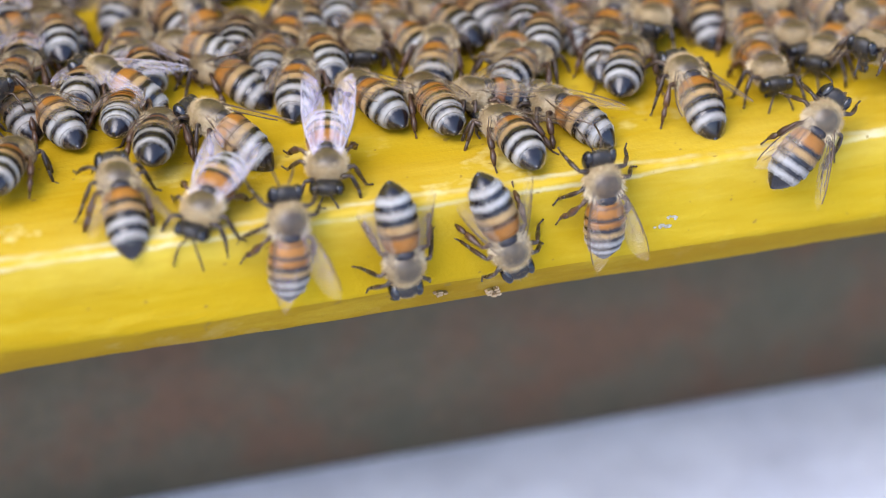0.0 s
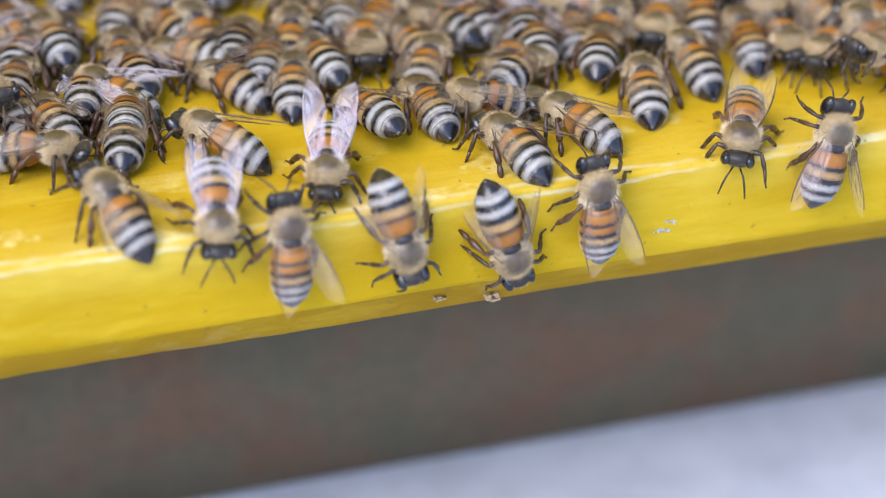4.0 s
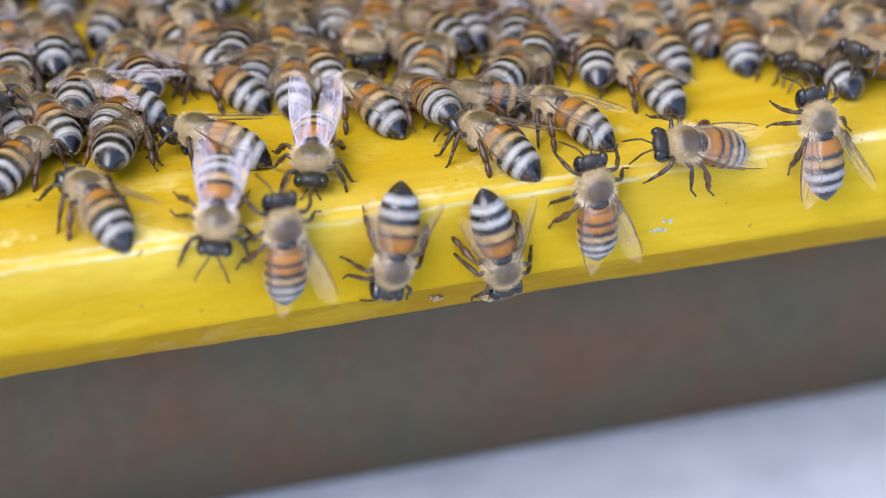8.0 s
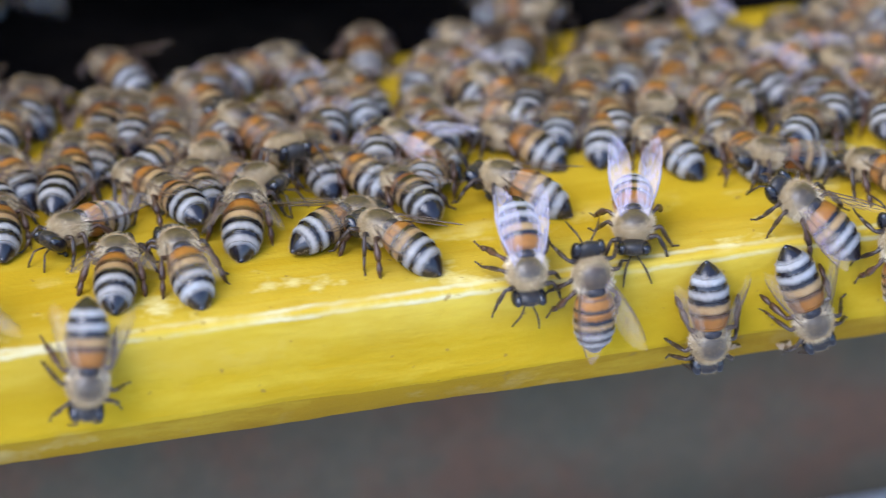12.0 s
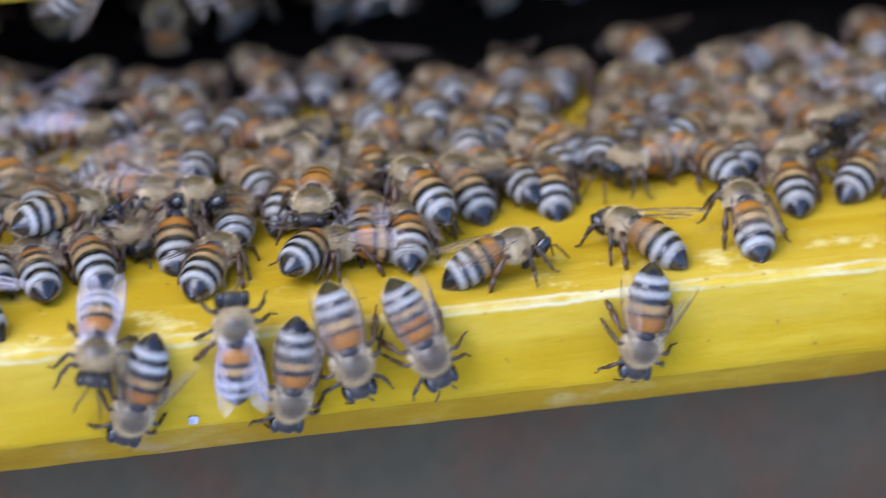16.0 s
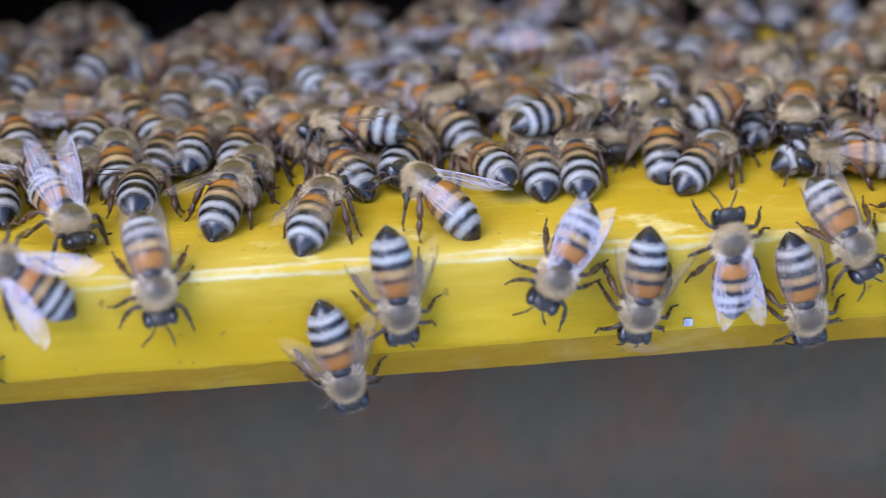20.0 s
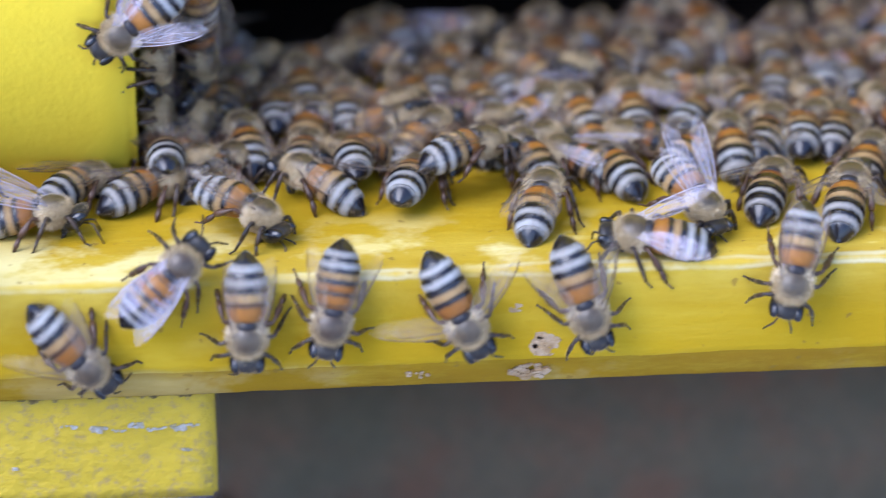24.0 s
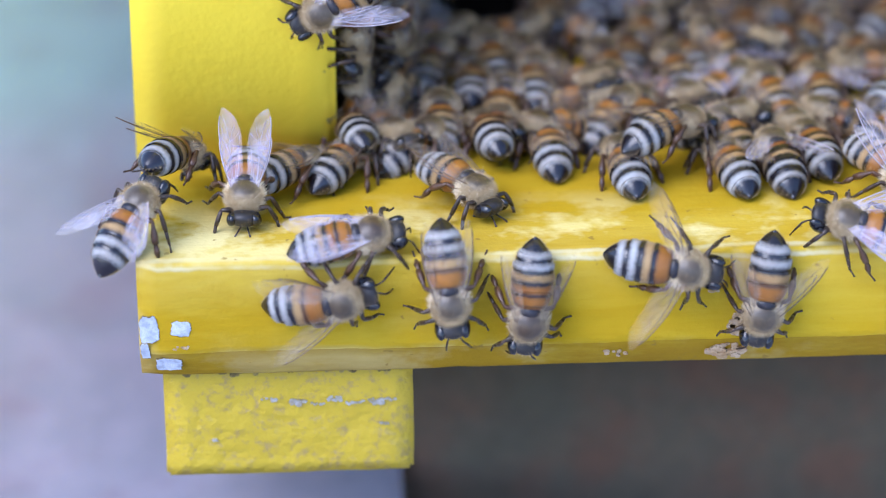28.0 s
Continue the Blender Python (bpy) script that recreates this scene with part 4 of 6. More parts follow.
crowd("rufous", "folded", 154.0, 31.8, 166, 20)
crowd("amber", "folded", 158.7, 28.4, -173, 10)
crowd("rufous", "trailing", 51.7, 45.9, 4, 5)
crowd("tawny", "folded", 59.2, 46.0, 19, -5)
crowd("rufous", "trailing", 65.5, 51.4, 11, -5)
crowd("tawny", "trailing", 63.6, 41.2, -8, 0)
crowd("amber", "trailing", 70.5, 40.5, 21, 0)
crowd("amber", "folded", 76.4, 49.4, 3, -5)
crowd("rufous", "raised", 39.2, 53.5, 4, -5)
crowd("rufous", "folded", 45.0, 52.0, 19, -6)
crowd("dark", "trailing", 36.0, 40.3, 32, -8)
crowd("amber", "parted", 37.6, 31.3, -14, 0)
crowd("amber", "parted", 33.6, 26.2, -17, -5)
crowd("amber", "trailing", 45.5, 31.9, 15, -5)
crowd("amber", "trailing", 56.5, 33.7, 43, -5)
crowd("rufous", "folded", 80.6, 41.9, 5, -8)
crowd("amber", "folded", 87.6, 36.9, 20, 0)
crowd("rufous", "trailing", 94.5, 33.3, -41, -6)
crowd("rufous", "folded", 94.6, 48.5, -15, -5)
crowd("rufous", "trailing", 102.9, 51.5, 31, -8)
crowd("rufous", "folded", 112.4, 39.5, 19, -8)
crowd("rufous", "trailing", 111.7, 47.6, 11, -8)
crowd("dark", "trailing", 122.9, 33.3, -23, -5)
crowd("rufous", "trailing", 128.2, 43.1, -14, 0)
crowd("rufous", "trailing", 127.1, 20.0, 44, -8)
crowd("rufous", "trailing", 118.5, 46.4, 17, -8)
crowd("rufous", "folded", -2.9, 60.1, -19, -8)
crowd("amber", "folded", 2.2, 59.0, 26, -8)
crowd("dark", "folded", 10.4, 52.7, 8, -5)
crowd("rufous", "folded", 18.7, 59.9, 17, 0)
crowd("rufous", "folded", 20.9, 45.9, -16, -8)
crowd("rufous", "folded", 28.0, 46.3, -3, -8)
crowd("tawny", "folded", 8.0, 42.1, 135, 15)
crowd("rufous", "folded", 0.4, 38.8, 21, -8)
crowd("rufous", "trailing", 5.0, 32.6, -27, 0)
crowd("amber", "folded", 11.4, 28.9, -167, -5)
crowd("amber", "folded", 17.8, 29.0, 44, -5)
crowd("tawny", "folded", 1.5, 23.2, 4, -5)
crowd("tawny", "trailing", -7.9, 41.7, 102, 0)
crowd("rufous", "folded", -17.5, 37.1, -139, 0)
crowd("amber", "trailing", -4.1, 31.0, 174, 5)
crowd("rufous", "folded", 16.0, 17.0, 13, -5)
crowd("rufous", "trailing", 40.9, 45.9, 20, -5)
crowd("rufous", "folded", 31.5, 38.5, 8, -5)
crowd("rufous", "trailing", 50.3, 38.5, 16, 0)
crowd("rufous", "parted", 56.4, 57.9, -17, -8)
crowd("rufous", "folded", 54.4, 28.5, -34, 0)
crowd("rufous", "folded", 59.9, 26.5, -1, -5)
crowd("amber", "folded", 69.6, 30.6, 165, 26)
crowd("tawny", "trailing", 84.8, 56.5, 5, 0)
crowd("rufous", "folded", 30.8, 52.1, -6, -8)
crowd("tawny", "trailing", -40.5, 66.2, -176, 0)
crowd("amber", "folded", -49.9, 45.2, 18, -8)
crowd("rufous", "folded", -55.2, 42.0, 17, -8)
crowd("rufous", "parted", -41.1, 44.6, -13, -8)
crowd("rufous", "folded", -33.4, 60.4, -8, -6)
crowd("rufous", "folded", -28.1, 53.4, 18, -8)
crowd("dark", "folded", -19.5, 46.7, -2, -8)
crowd("amber", "trailing", -19.3, 65.8, -32, 5)
crowd("rufous", "trailing", -28.8, 43.4, 44, -5)
crowd("amber", "folded", -28.7, 34.3, 127, 15)
crowd("rufous", "parted", -39.6, 29.8, -19, -8)
crowd("tawny", "trailing", -48.2, 31.2, -150, -6)
crowd("tawny", "trailing", -40.8, 24.2, -20, 0)
crowd("amber", "folded", -4.2, 43.5, 42, 0)
crowd("rufous", "trailing", 37.5, 23.9, 12, 0)
crowd("amber", "trailing", 6.1, 47.6, 29, -8)
crowd("rufous", "trailing", -67.7, 44.0, 0, -5)
crowd("rufous", "folded", -59.8, 34.1, -12, -6)
crowd("amber", "parted", -65.7, 33.5, 32, -5)
crowd("tawny", "trailing", -17.0, 32.7, 28, -8)
crowd("rufous", "folded", 9.0, 34.5, 49, 10)
crowd("tawny", "trailing", -46.5, 46.2, 6, -5)
crowd("amber", "folded", -111.0, 25.5, 9, -6)
crowd("rufous", "trailing", -112.9, 38.4, 7, -5)
crowd("dark", "trailing", -91.3, 34.1, 133, 10)
crowd("amber", "parted", -100.7, 36.9, 154, 20)
crowd("amber", "trailing", -76.7, 19.7, -11, -6)
crowd("amber", "parted", -68.7, 23.2, 49, 0)
crowd("amber", "folded", -44.0, 37.0, -129, 5)
crowd("amber", "trailing", -32.3, 23.6, 21, -5)
crowd("rufous", "parted", -74.4, 40.0, 2, -5)
crowd("rufous", "folded", -69.6, 53.5, 10, -6)
crowd("dark", "parted", -54.6, 49.3, 8, -5)
crowd("amber", "trailing", -82.8, 39.3, -24, -8)
crowd("rufous", "parted", -94.5, 46.0, 5, -5)
crowd("rufous", "folded", -87.8, 44.4, -15, -5)
crowd("dark", "folded", -76.7, 46.8, -138, 20)
crowd("amber", "trailing", 15.0, 12.2, -80, 6)
crowd("rufous", "trailing", 20.2, 13.6, 14, 12)
crowd("rufous", "trailing", -50.0, 19.1, 19, 5)
crowd("amber", "raised", -14.7, 16.2, -4, 10)
crowd("amber", "trailing", -5.0, 19.1, 2, 14)
crowd("dark", "parted", 123.1, 15.2, -86, 6)
crowd("rufous", "folded", 168.0, 16.4, -16, 13)
crowd("rufous", "folded", 173.7, 17.4, -3, 4)
crowd("rufous", "parted", 180.3, 15.8, -103, 7)
crowd("amber", "folded", 187.4, 18.2, -30, 6)
crowd("rufous", "folded", 191.3, 18.0, -29, 14)
crowd("rufous", "parted", 196.6, 14.9, -8, 5)
crowd("tawny", "trailing", 204.2, 15.1, 139, 9)
crowd("rufous", "folded", -120.6, 23.2, 48, 5)
crowd("amber", "trailing", -85.3, 22.3, -17, 10)
crowd("rufous", "trailing", -63.6, 23.6, -1, 11)
crowd("amber", "trailing", -18.6, 23.5, -26, 6)
crowd("amber", "trailing", 15.1, 24.2, -26, 8)
crowd("rufous", "folded", 118.9, 24.7, 23, 7)
crowd("tawny", "trailing", 154.5, 21.6, 1, 9)
crowd("rufous", "parted", 164.8, 24.6, -28, 7)
crowd("rufous", "parted", 169.6, 20.4, -39, 4)
crowd("tawny", "trailing", 187.6, 24.3, 0, 13)
crowd("rufous", "folded", 191.8, 24.3, 208, 11)
crowd("rufous", "folded", 197.9, 21.5, -21, 10)
crowd("amber", "raised", -123.7, 26.2, 150, 11)
crowd("amber", "folded", -117.0, 27.9, 2, 10)
crowd("tawny", "folded", -103.9, 26.3, -115, 10)
crowd("rufous", "folded", -98.4, 28.2, 36, 11)
crowd("rufous", "trailing", -94.6, 29.4, 1, 4)
crowd("dark", "trailing", -87.2, 26.2, 99, 14)
crowd("amber", "trailing", -78.8, 27.9, 169, 5)
crowd("dark", "folded", -72.2, 27.2, -75, 6)
crowd("dark", "folded", -58.7, 26.3, 13, 7)
crowd("rufous", "folded", -54.9, 28.5, 52, 8)
crowd("amber", "trailing", -50.7, 27.8, 18, 5)
crowd("rufous", "folded", -44.3, 30.0, -33, 14)
crowd("amber", "parted", -26.6, 29.0, -22, 7)
crowd("rufous", "trailing", -8.4, 29.0, -30, 10)
crowd("rufous", "trailing", -4.9, 26.6, 229, 8)
crowd("rufous", "trailing", 8.2, 25.9, 31, 7)
crowd("tawny", "folded", 24.5, 27.1, -64, 8)
crowd("rufous", "trailing", 30.9, 30.1, 173, 11)
crowd("rufous", "folded", 63.9, 25.8, 130, 11)
crowd("rufous", "folded", 73.5, 28.2, -6, 4)
crowd("rufous", "parted", 85.0, 27.0, -44, 14)
crowd("tawny", "trailing", 136.5, 29.6, 0, 6)
crowd("amber", "parted", 139.7, 26.4, 38, 12)
crowd("rufous", "folded", 145.6, 27.2, 212, 13)
crowd("amber", "trailing", 151.6, 27.2, 10, 9)
crowd("rufous", "folded", 164.5, 29.4, 9, 10)
crowd("rufous", "parted", 168.5, 27.0, 22, 10)
crowd("rufous", "folded", 176.5, 26.1, -8, 14)
crowd("amber", "trailing", 181.6, 28.6, 173, 11)
crowd("rufous", "folded", 198.8, 26.4, 0, 6)
crowd("amber", "folded", -125.5, 32.7, 10, 5)
crowd("rufous", "raised", -109.9, 33.0, 11, 6)
crowd("rufous", "parted", -101.9, 32.4, 102, 12)
crowd("rufous", "raised", -97.1, 34.7, -9, 10)
crowd("rufous", "folded", -85.2, 35.0, 52, 13)
crowd("rufous", "folded", -79.5, 33.1, -12, 10)
crowd("rufous", "parted", -73.8, 34.3, 1, 7)
crowd("amber", "folded", -51.5, 35.4, -12, 6)
crowd("rufous", "folded", -35.9, 32.5, -30, 11)
crowd("amber", "parted", 19.1, 32.9, 9, 7)
crowd("rufous", "folded", 40.3, 34.5, -25, 5)
crowd("rufous", "parted", 47.6, 35.4, 9, 6)
crowd("rufous", "folded", 62.6, 35.0, 188, 8)
crowd("rufous", "trailing", 105.0, 34.9, 27, 10)
crowd("rufous", "trailing", 138.7, 33.0, -68, 13)
crowd("tawny", "trailing", 142.9, 34.0, -106, 8)
crowd("rufous", "trailing", 148.9, 33.5, 5, 4)
crowd("rufous", "parted", 161.0, 34.3, 11, 8)
crowd("amber", "parted", 172.5, 34.5, -5, 14)
crowd("amber", "parted", 175.9, 32.3, 16, 11)
crowd("rufous", "trailing", 192.0, 33.6, 164, 11)
crowd("rufous", "trailing", 199.7, 31.8, 0, 12)
crowd("amber", "folded", -121.5, 37.5, -80, 12)
crowd("rufous", "folded", -105.8, 38.6, 5, 9)
crowd("amber", "folded", -89.5, 40.5, -7, 7)
crowd("rufous", "parted", -67.2, 39.7, -93, 12)
crowd("dark", "trailing", -61.1, 38.0, -8, 10)
crowd("rufous", "trailing", -37.4, 37.9, -18, 6)
crowd("amber", "trailing", -31.5, 37.8, 24, 12)
crowd("rufous", "folded", -21.4, 38.7, -3, 13)
crowd("amber", "trailing", -3.4, 37.4, 11, 9)
crowd("amber", "trailing", 12.3, 40.0, 41, 5)
crowd("rufous", "folded", 22.1, 40.3, 96, 5)
crowd("amber", "trailing", 58.3, 38.8, 24, 4)
crowd("tawny", "folded", 68.1, 37.2, -31, 13)
crowd("rufous", "trailing", 96.5, 38.7, -15, 13)
crowd("amber", "raised", 107.7, 38.2, 5, 7)
crowd("tawny", "folded", 117.1, 36.9, 33, 14)
crowd("tawny", "folded", 123.7, 40.4, 9, 5)
crowd("rufous", "parted", 131.7, 37.6, -49, 14)
crowd("amber", "folded", 134.9, 40.6, -89, 12)
crowd("rufous", "folded", 142.2, 38.7, 116, 8)
crowd("tawny", "trailing", 147.8, 40.1, 17, 9)
crowd("amber", "folded", 152.8, 39.7, 12, 5)
crowd("amber", "folded", 158.6, 40.8, -26, 10)
crowd("rufous", "parted", 163.1, 40.0, -73, 4)
crowd("rufous", "parted", 169.7, 40.0, 3, 4)
crowd("rufous", "trailing", 175.3, 39.9, -31, 12)
crowd("rufous", "parted", 181.8, 37.3, 22, 7)
crowd("tawny", "folded", 186.7, 39.6, -7, 9)
crowd("rufous", "folded", 190.9, 38.5, -113, 9)
crowd("rufous", "trailing", 196.2, 40.8, 11, 10)
crowd("amber", "trailing", 201.0, 39.6, 0, 8)
crowd("tawny", "folded", -127.2, 47.1, 15, 12)
crowd("dark", "folded", -117.3, 44.0, 17, 10)
crowd("amber", "parted", -110.2, 44.6, -6, 13)
crowd("tawny", "folded", -105.8, 43.6, -16, 9)
crowd("rufous", "raised", -97.0, 42.9, -11, 6)
crowd("rufous", "trailing", -83.6, 46.5, -30, 13)
crowd("amber", "trailing", 55.6, 43.7, 7, 4)
crowd("amber", "parted", 76.5, 44.7, 84, 8)
crowd("rufous", "parted", 133.5, 44.6, 27, 4)
crowd("amber", "folded", 140.8, 44.4, -18, 12)
crowd("tawny", "trailing", 148.5, 46.2, -25, 11)
crowd("rufous", "folded", 163.3, 45.9, 18, 14)
crowd("rufous", "folded", 177.0, 46.4, -12, 14)
crowd("amber", "raised", 182.9, 44.1, -28, 12)
crowd("amber", "folded", -122.6, 50.6, -16, 4)
crowd("rufous", "trailing", -116.6, 52.2, 93, 13)
crowd("rufous", "folded", -108.0, 51.8, 84, 14)
crowd("amber", "trailing", -99.7, 52.5, -67, 10)
crowd("rufous", "folded", -92.3, 51.5, 23, 8)
crowd("tawny", "trailing", -84.4, 50.6, -16, 12)
crowd("tawny", "folded", -79.8, 54.0, 23, 4)
crowd("amber", "trailing", -72.5, 50.5, 36, 10)
crowd("amber", "parted", -63.2, 54.2, 43, 14)
crowd("amber", "folded", -56.9, 53.4, 99, 6)
crowd("amber", "raised", -49.5, 52.1, 57, 10)
crowd("rufous", "parted", -42.3, 50.7, 154, 5)
crowd("tawny", "folded", -33.9, 50.3, -3, 13)
crowd("rufous", "parted", -21.9, 51.4, 41, 8)
crowd("rufous", "trailing", -13.9, 50.5, 105, 4)
crowd("amber", "parted", -5.0, 52.8, 66, 9)
crowd("rufous", "folded", 0.9, 52.4, -10, 5)
crowd("amber", "trailing", -118.9, 61.6, -83, 6)
crowd("amber", "trailing", -102.7, 58.8, 0, 8)
crowd("rufous", "trailing", -98.7, 61.8, -23, 8)
crowd("amber", "folded", -91.4, 61.6, 97, 10)
crowd("amber", "folded", -82.0, 59.5, 19, 12)
crowd("amber", "parted", -74.7, 59.5, 29, 5)
crowd("amber", "folded", -68.8, 62.0, 32, 13)
crowd("tawny", "folded", -61.6, 62.0, -11, 14)
crowd("dark", "folded", -52.4, 57.8, 26, 8)
crowd("amber", "raised", -45.1, 60.1, -4, 10)
crowd("rufous", "trailing", -39.2, 58.9, 16, 10)
crowd("amber", "trailing", -25.4, 57.9, 11, 7)
crowd("amber", "folded", -17.2, 58.0, -38, 4)
crowd("rufous", "trailing", -11.2, 61.6, 32, 13)
crowd("rufous", "trailing", 11.3, 60.6, -25, 10)
crowd("amber", "parted", 23.5, 58.9, -31, 14)
crowd("amber", "folded", 104.6, 61.8, 110, 6)
# a second layer that climbs over the crowd
crowd("amber", "raised", -16.5, 21.4, 66, -5, 3.2)
crowd("rufous", "parted", 21.5, 18.8, -17, 5, 3.2)
crowd("amber", "folded", -93.5, 18.4, 56, -6, 3.2)
crowd("amber", "trailing", -9.0, 25.5, 114, 4, 3.2)
crowd("tawny", "folded", 10.6, 20.4, 190, -4, 3.2)
crowd("rufous", "folded", -37.6, 23.0, -60, -6, 3.2)

PERCHED = []


def perch(coat, wings, where, at, normal, ahead, droop=8, sheen=False):
    """A bee that clings to a wall or hangs in the entrance: at in millimetres, its back towards normal."""
    n = Vector(normal).normalized()
    a = Vector(ahead)
    a = (a - n * a.dot(n)).normalized()
    m = Matrix.Translation(Vector(at) * MM - n * 0.6 * MM) @ Matrix((a.cross(n), a, n)).transposed().to_4x4()
    bee = honey_bee(coat, wings, where, droop, gait=rnd.randint(0, 1), deep=True, sheen=sheen)
    bee.matrix_basis = m
    PERCHED.append((bee, m))
    return bee


# one on the face of the post, its head down
perch("amber", "parted", "on the yellow post", (-128.2, 23.5, 19.4), (0, -1, 0.15), (-0.75, 0, -0.6), sheen=True)
# a cluster on the inner face of the post
for i, (y, z, a) in enumerate(((29, 5, 1.0), (28, 15, -0.8), (30, 24, 0.7), (37, 9, 0.9), (38, 20, -0.9), (46, 6, 1.0), (47, 16, 0.8), (36, 29, -0.5), (55, 12, 1.0), (29, 33, 0.8))):
    perch(("rufous", "amber", "dark")[i % 3], "trailing", "on the post's inner side", (-128.4, y, z), (1, -0.25, 0.05), (0, rnd.uniform(-0.5, 0.5), a))
for i, (y, z, a) in enumerate(((32, 3, 0.9), (36, 12, -0.7), (33, 20, 0.9), (42, 5, 0.8), (44, 15, 1.0), (40, 26, -0.6))):
    perch(("amber", "dark", "rufous")[i % 3], "folded", "clustered by the post", (-123.4 + rnd.uniform(-0.6, 0.6), y, z), (1, -0.5, 0.1), (0, rnd.uniform(-0.4, 0.4), a))
# bees that hang in the entrance slot and at the lower edge of the front wall
for i in range(9):
    x, y, z = -20 + i * 10 + rnd.uniform(-3, 3), rnd.uniform(76, 90), rnd.uniform(4, 9)
    perch(rnd.choice(("rufous", "amber", "dark")), rnd.choice(("trailing", "folded", "parted")), "hanging in the entrance slot", (x, y, z), (rnd.uniform(-0.8, 0.8), -1, -0.1), (rnd.uniform(-0.5, 0.5), 0, rnd.choice((1, 1, -1))))
for i in range(4):
    x, z = -8 + i * 11 + rnd.uniform(-3, 3), rnd.uniform(18.6, 22.0)
    perch(rnd.choice(("rufous", "amber", "dark")), "folded", "on the yellow front wall", (x, 55.8, z), (0, -1, 0), (rnd.uniform(-0.9, 0.9), 0, rnd.choice((1, -1))))
# the hindmost rows of the crowd, close before the slot
for i in range(18):
    crowd(rnd.choice(("rufous", "amber", "dark")), rnd.choice(("folded", "trailing", "parted")), 34 + i * 9.2 + rnd.uniform(-2.5, 2.5), (48, 54, 44.5)[i % 3] + rnd.uniform(-2, 2), rnd.gauss(0, 35), rnd.uniform(0, 10))


def motions():
    walk(BEES["a1"], board_rows(0, (0, 79.2, 4.3, 2, 11), (0.5, 79.4, 3.5, 1, 12), (1, 79.4, 2.8, -6, 11), (1.5, 79.6, 2.8, -19, 0), (2, 78.6, 1.5, -18, 5), (2.5, 78.9, 2.1, -18, 5), (3, 78.7, 1.7, -16, 5), (3.5, 79.0, 3.4, -20, 14), (5.5, 78.5, 3.9, -24, 1), (6, 78.7, 3.0, -21, 1), (6.5, 78.5, 3.9, -22, -2), (7, 78.4, 4.5, -16, 4), (7.5, 78.3, 3.6, -22, 3), (8, 77.6, 5.1, -16, 5), (8.5, 77.4, 7.8, -24, 5), (9, 78.0, 5.0, -21, 6), (9.5, 78.4, 4.5, -21, 6), (10, 77.8, 6.5, -20, 8), (10.5, 78.1, 4.6, -24, 8), (11, 78.4, 3.9, -28, 8), (11.5, 78.2, 4.7, -33, 10), (12, 77.5, 7.6, -35, 8), (12.5, 78.2, 4.9, -24, 8), (13, 78.3, 4.6, -26, 9), (13.5, 78.6, 3.7, -25, 6), (15.5, 77.6, 4.1, 3, 5)))
    walk(BEES["a2"], board_rows(1, (0, 88.8, 4.5, -142, -8), (0.5, 89.3, 5.0, -154, -12), (1, 88.7, 4.0, -171, -12), (1.5, 88.8, 3.5, -180, -9), (2, 89.0, 4.5, -172, -17), (2.5, 89.5, 5.7, -167, -19), (3, 88.4, 3.9, -171, -12), (5.5, 88.7, 3.0, -168, -8), (6, 88.7, 3.4, -178, -12), (6.5, 89.6, 5.5, -162, -18), (7, 89.4, 4.7, -162, -15), (7.5, 89.0, 4.0, -171, -15), (8, 89.3, 3.6, -163, -12), (8.5, 90.5, 4.8, -156, -16), (9, 89.1, 3.3, -166, -12), (9.5, 87.9, 1.7, -163, -7), (11, 88.6, 3.2, -163, -18), (12, 89.0, 3.2, -176, -18), (13, 89.0, 3.4, -162, -18), (13.5, 91.0, 7.7, -156, -18)))
    walk(BEES["a3"], board_rows(2, (0, 94.7, -2.0, 2, -6), (0.5, 94.8, -2.0, 2, -6), (1, 94.8, -2.0, 1, -5), (1.5, 94.8, -2.0, 1, -5), (2, 94.8, -2.2, -1, -6), (2.5, 94.8, -2.2, -1, -6), (3, 94.8, -2.1, -1, -6), (3.5, 94.9, -2.2, -1, -8), (5.5, 94.8, -2.3, 0, -6), (6, 94.8, -2.2, 0, -6), (6.5, 94.8, -2.2, 0, -7), (7, 94.8, -2.2, -1, -6), (7.5, 94.8, -2.3, 0, -6), (8, 94.8, -2.3, 0, -6), (8.5, 94.8, -2.3, 0, -6), (9, 94.9, -2.3, 0, -6), (9.5, 95.1, -2.3, 0, -6), (10, 94.9, -2.2, 0, -6), (10.5, 94.9, -2.3, 1, -6), (11, 94.9, -2.4, 1, -6), (11.5, 95.2, -2.4, 0, -7), (12, 95.4, -2.5, -1, -8), (12.5, 95.6, -2.4, 0, -7), (13, 95.5, -2.3, -1, -7), (13.5, 95.6, -2.5, -1, -8)))
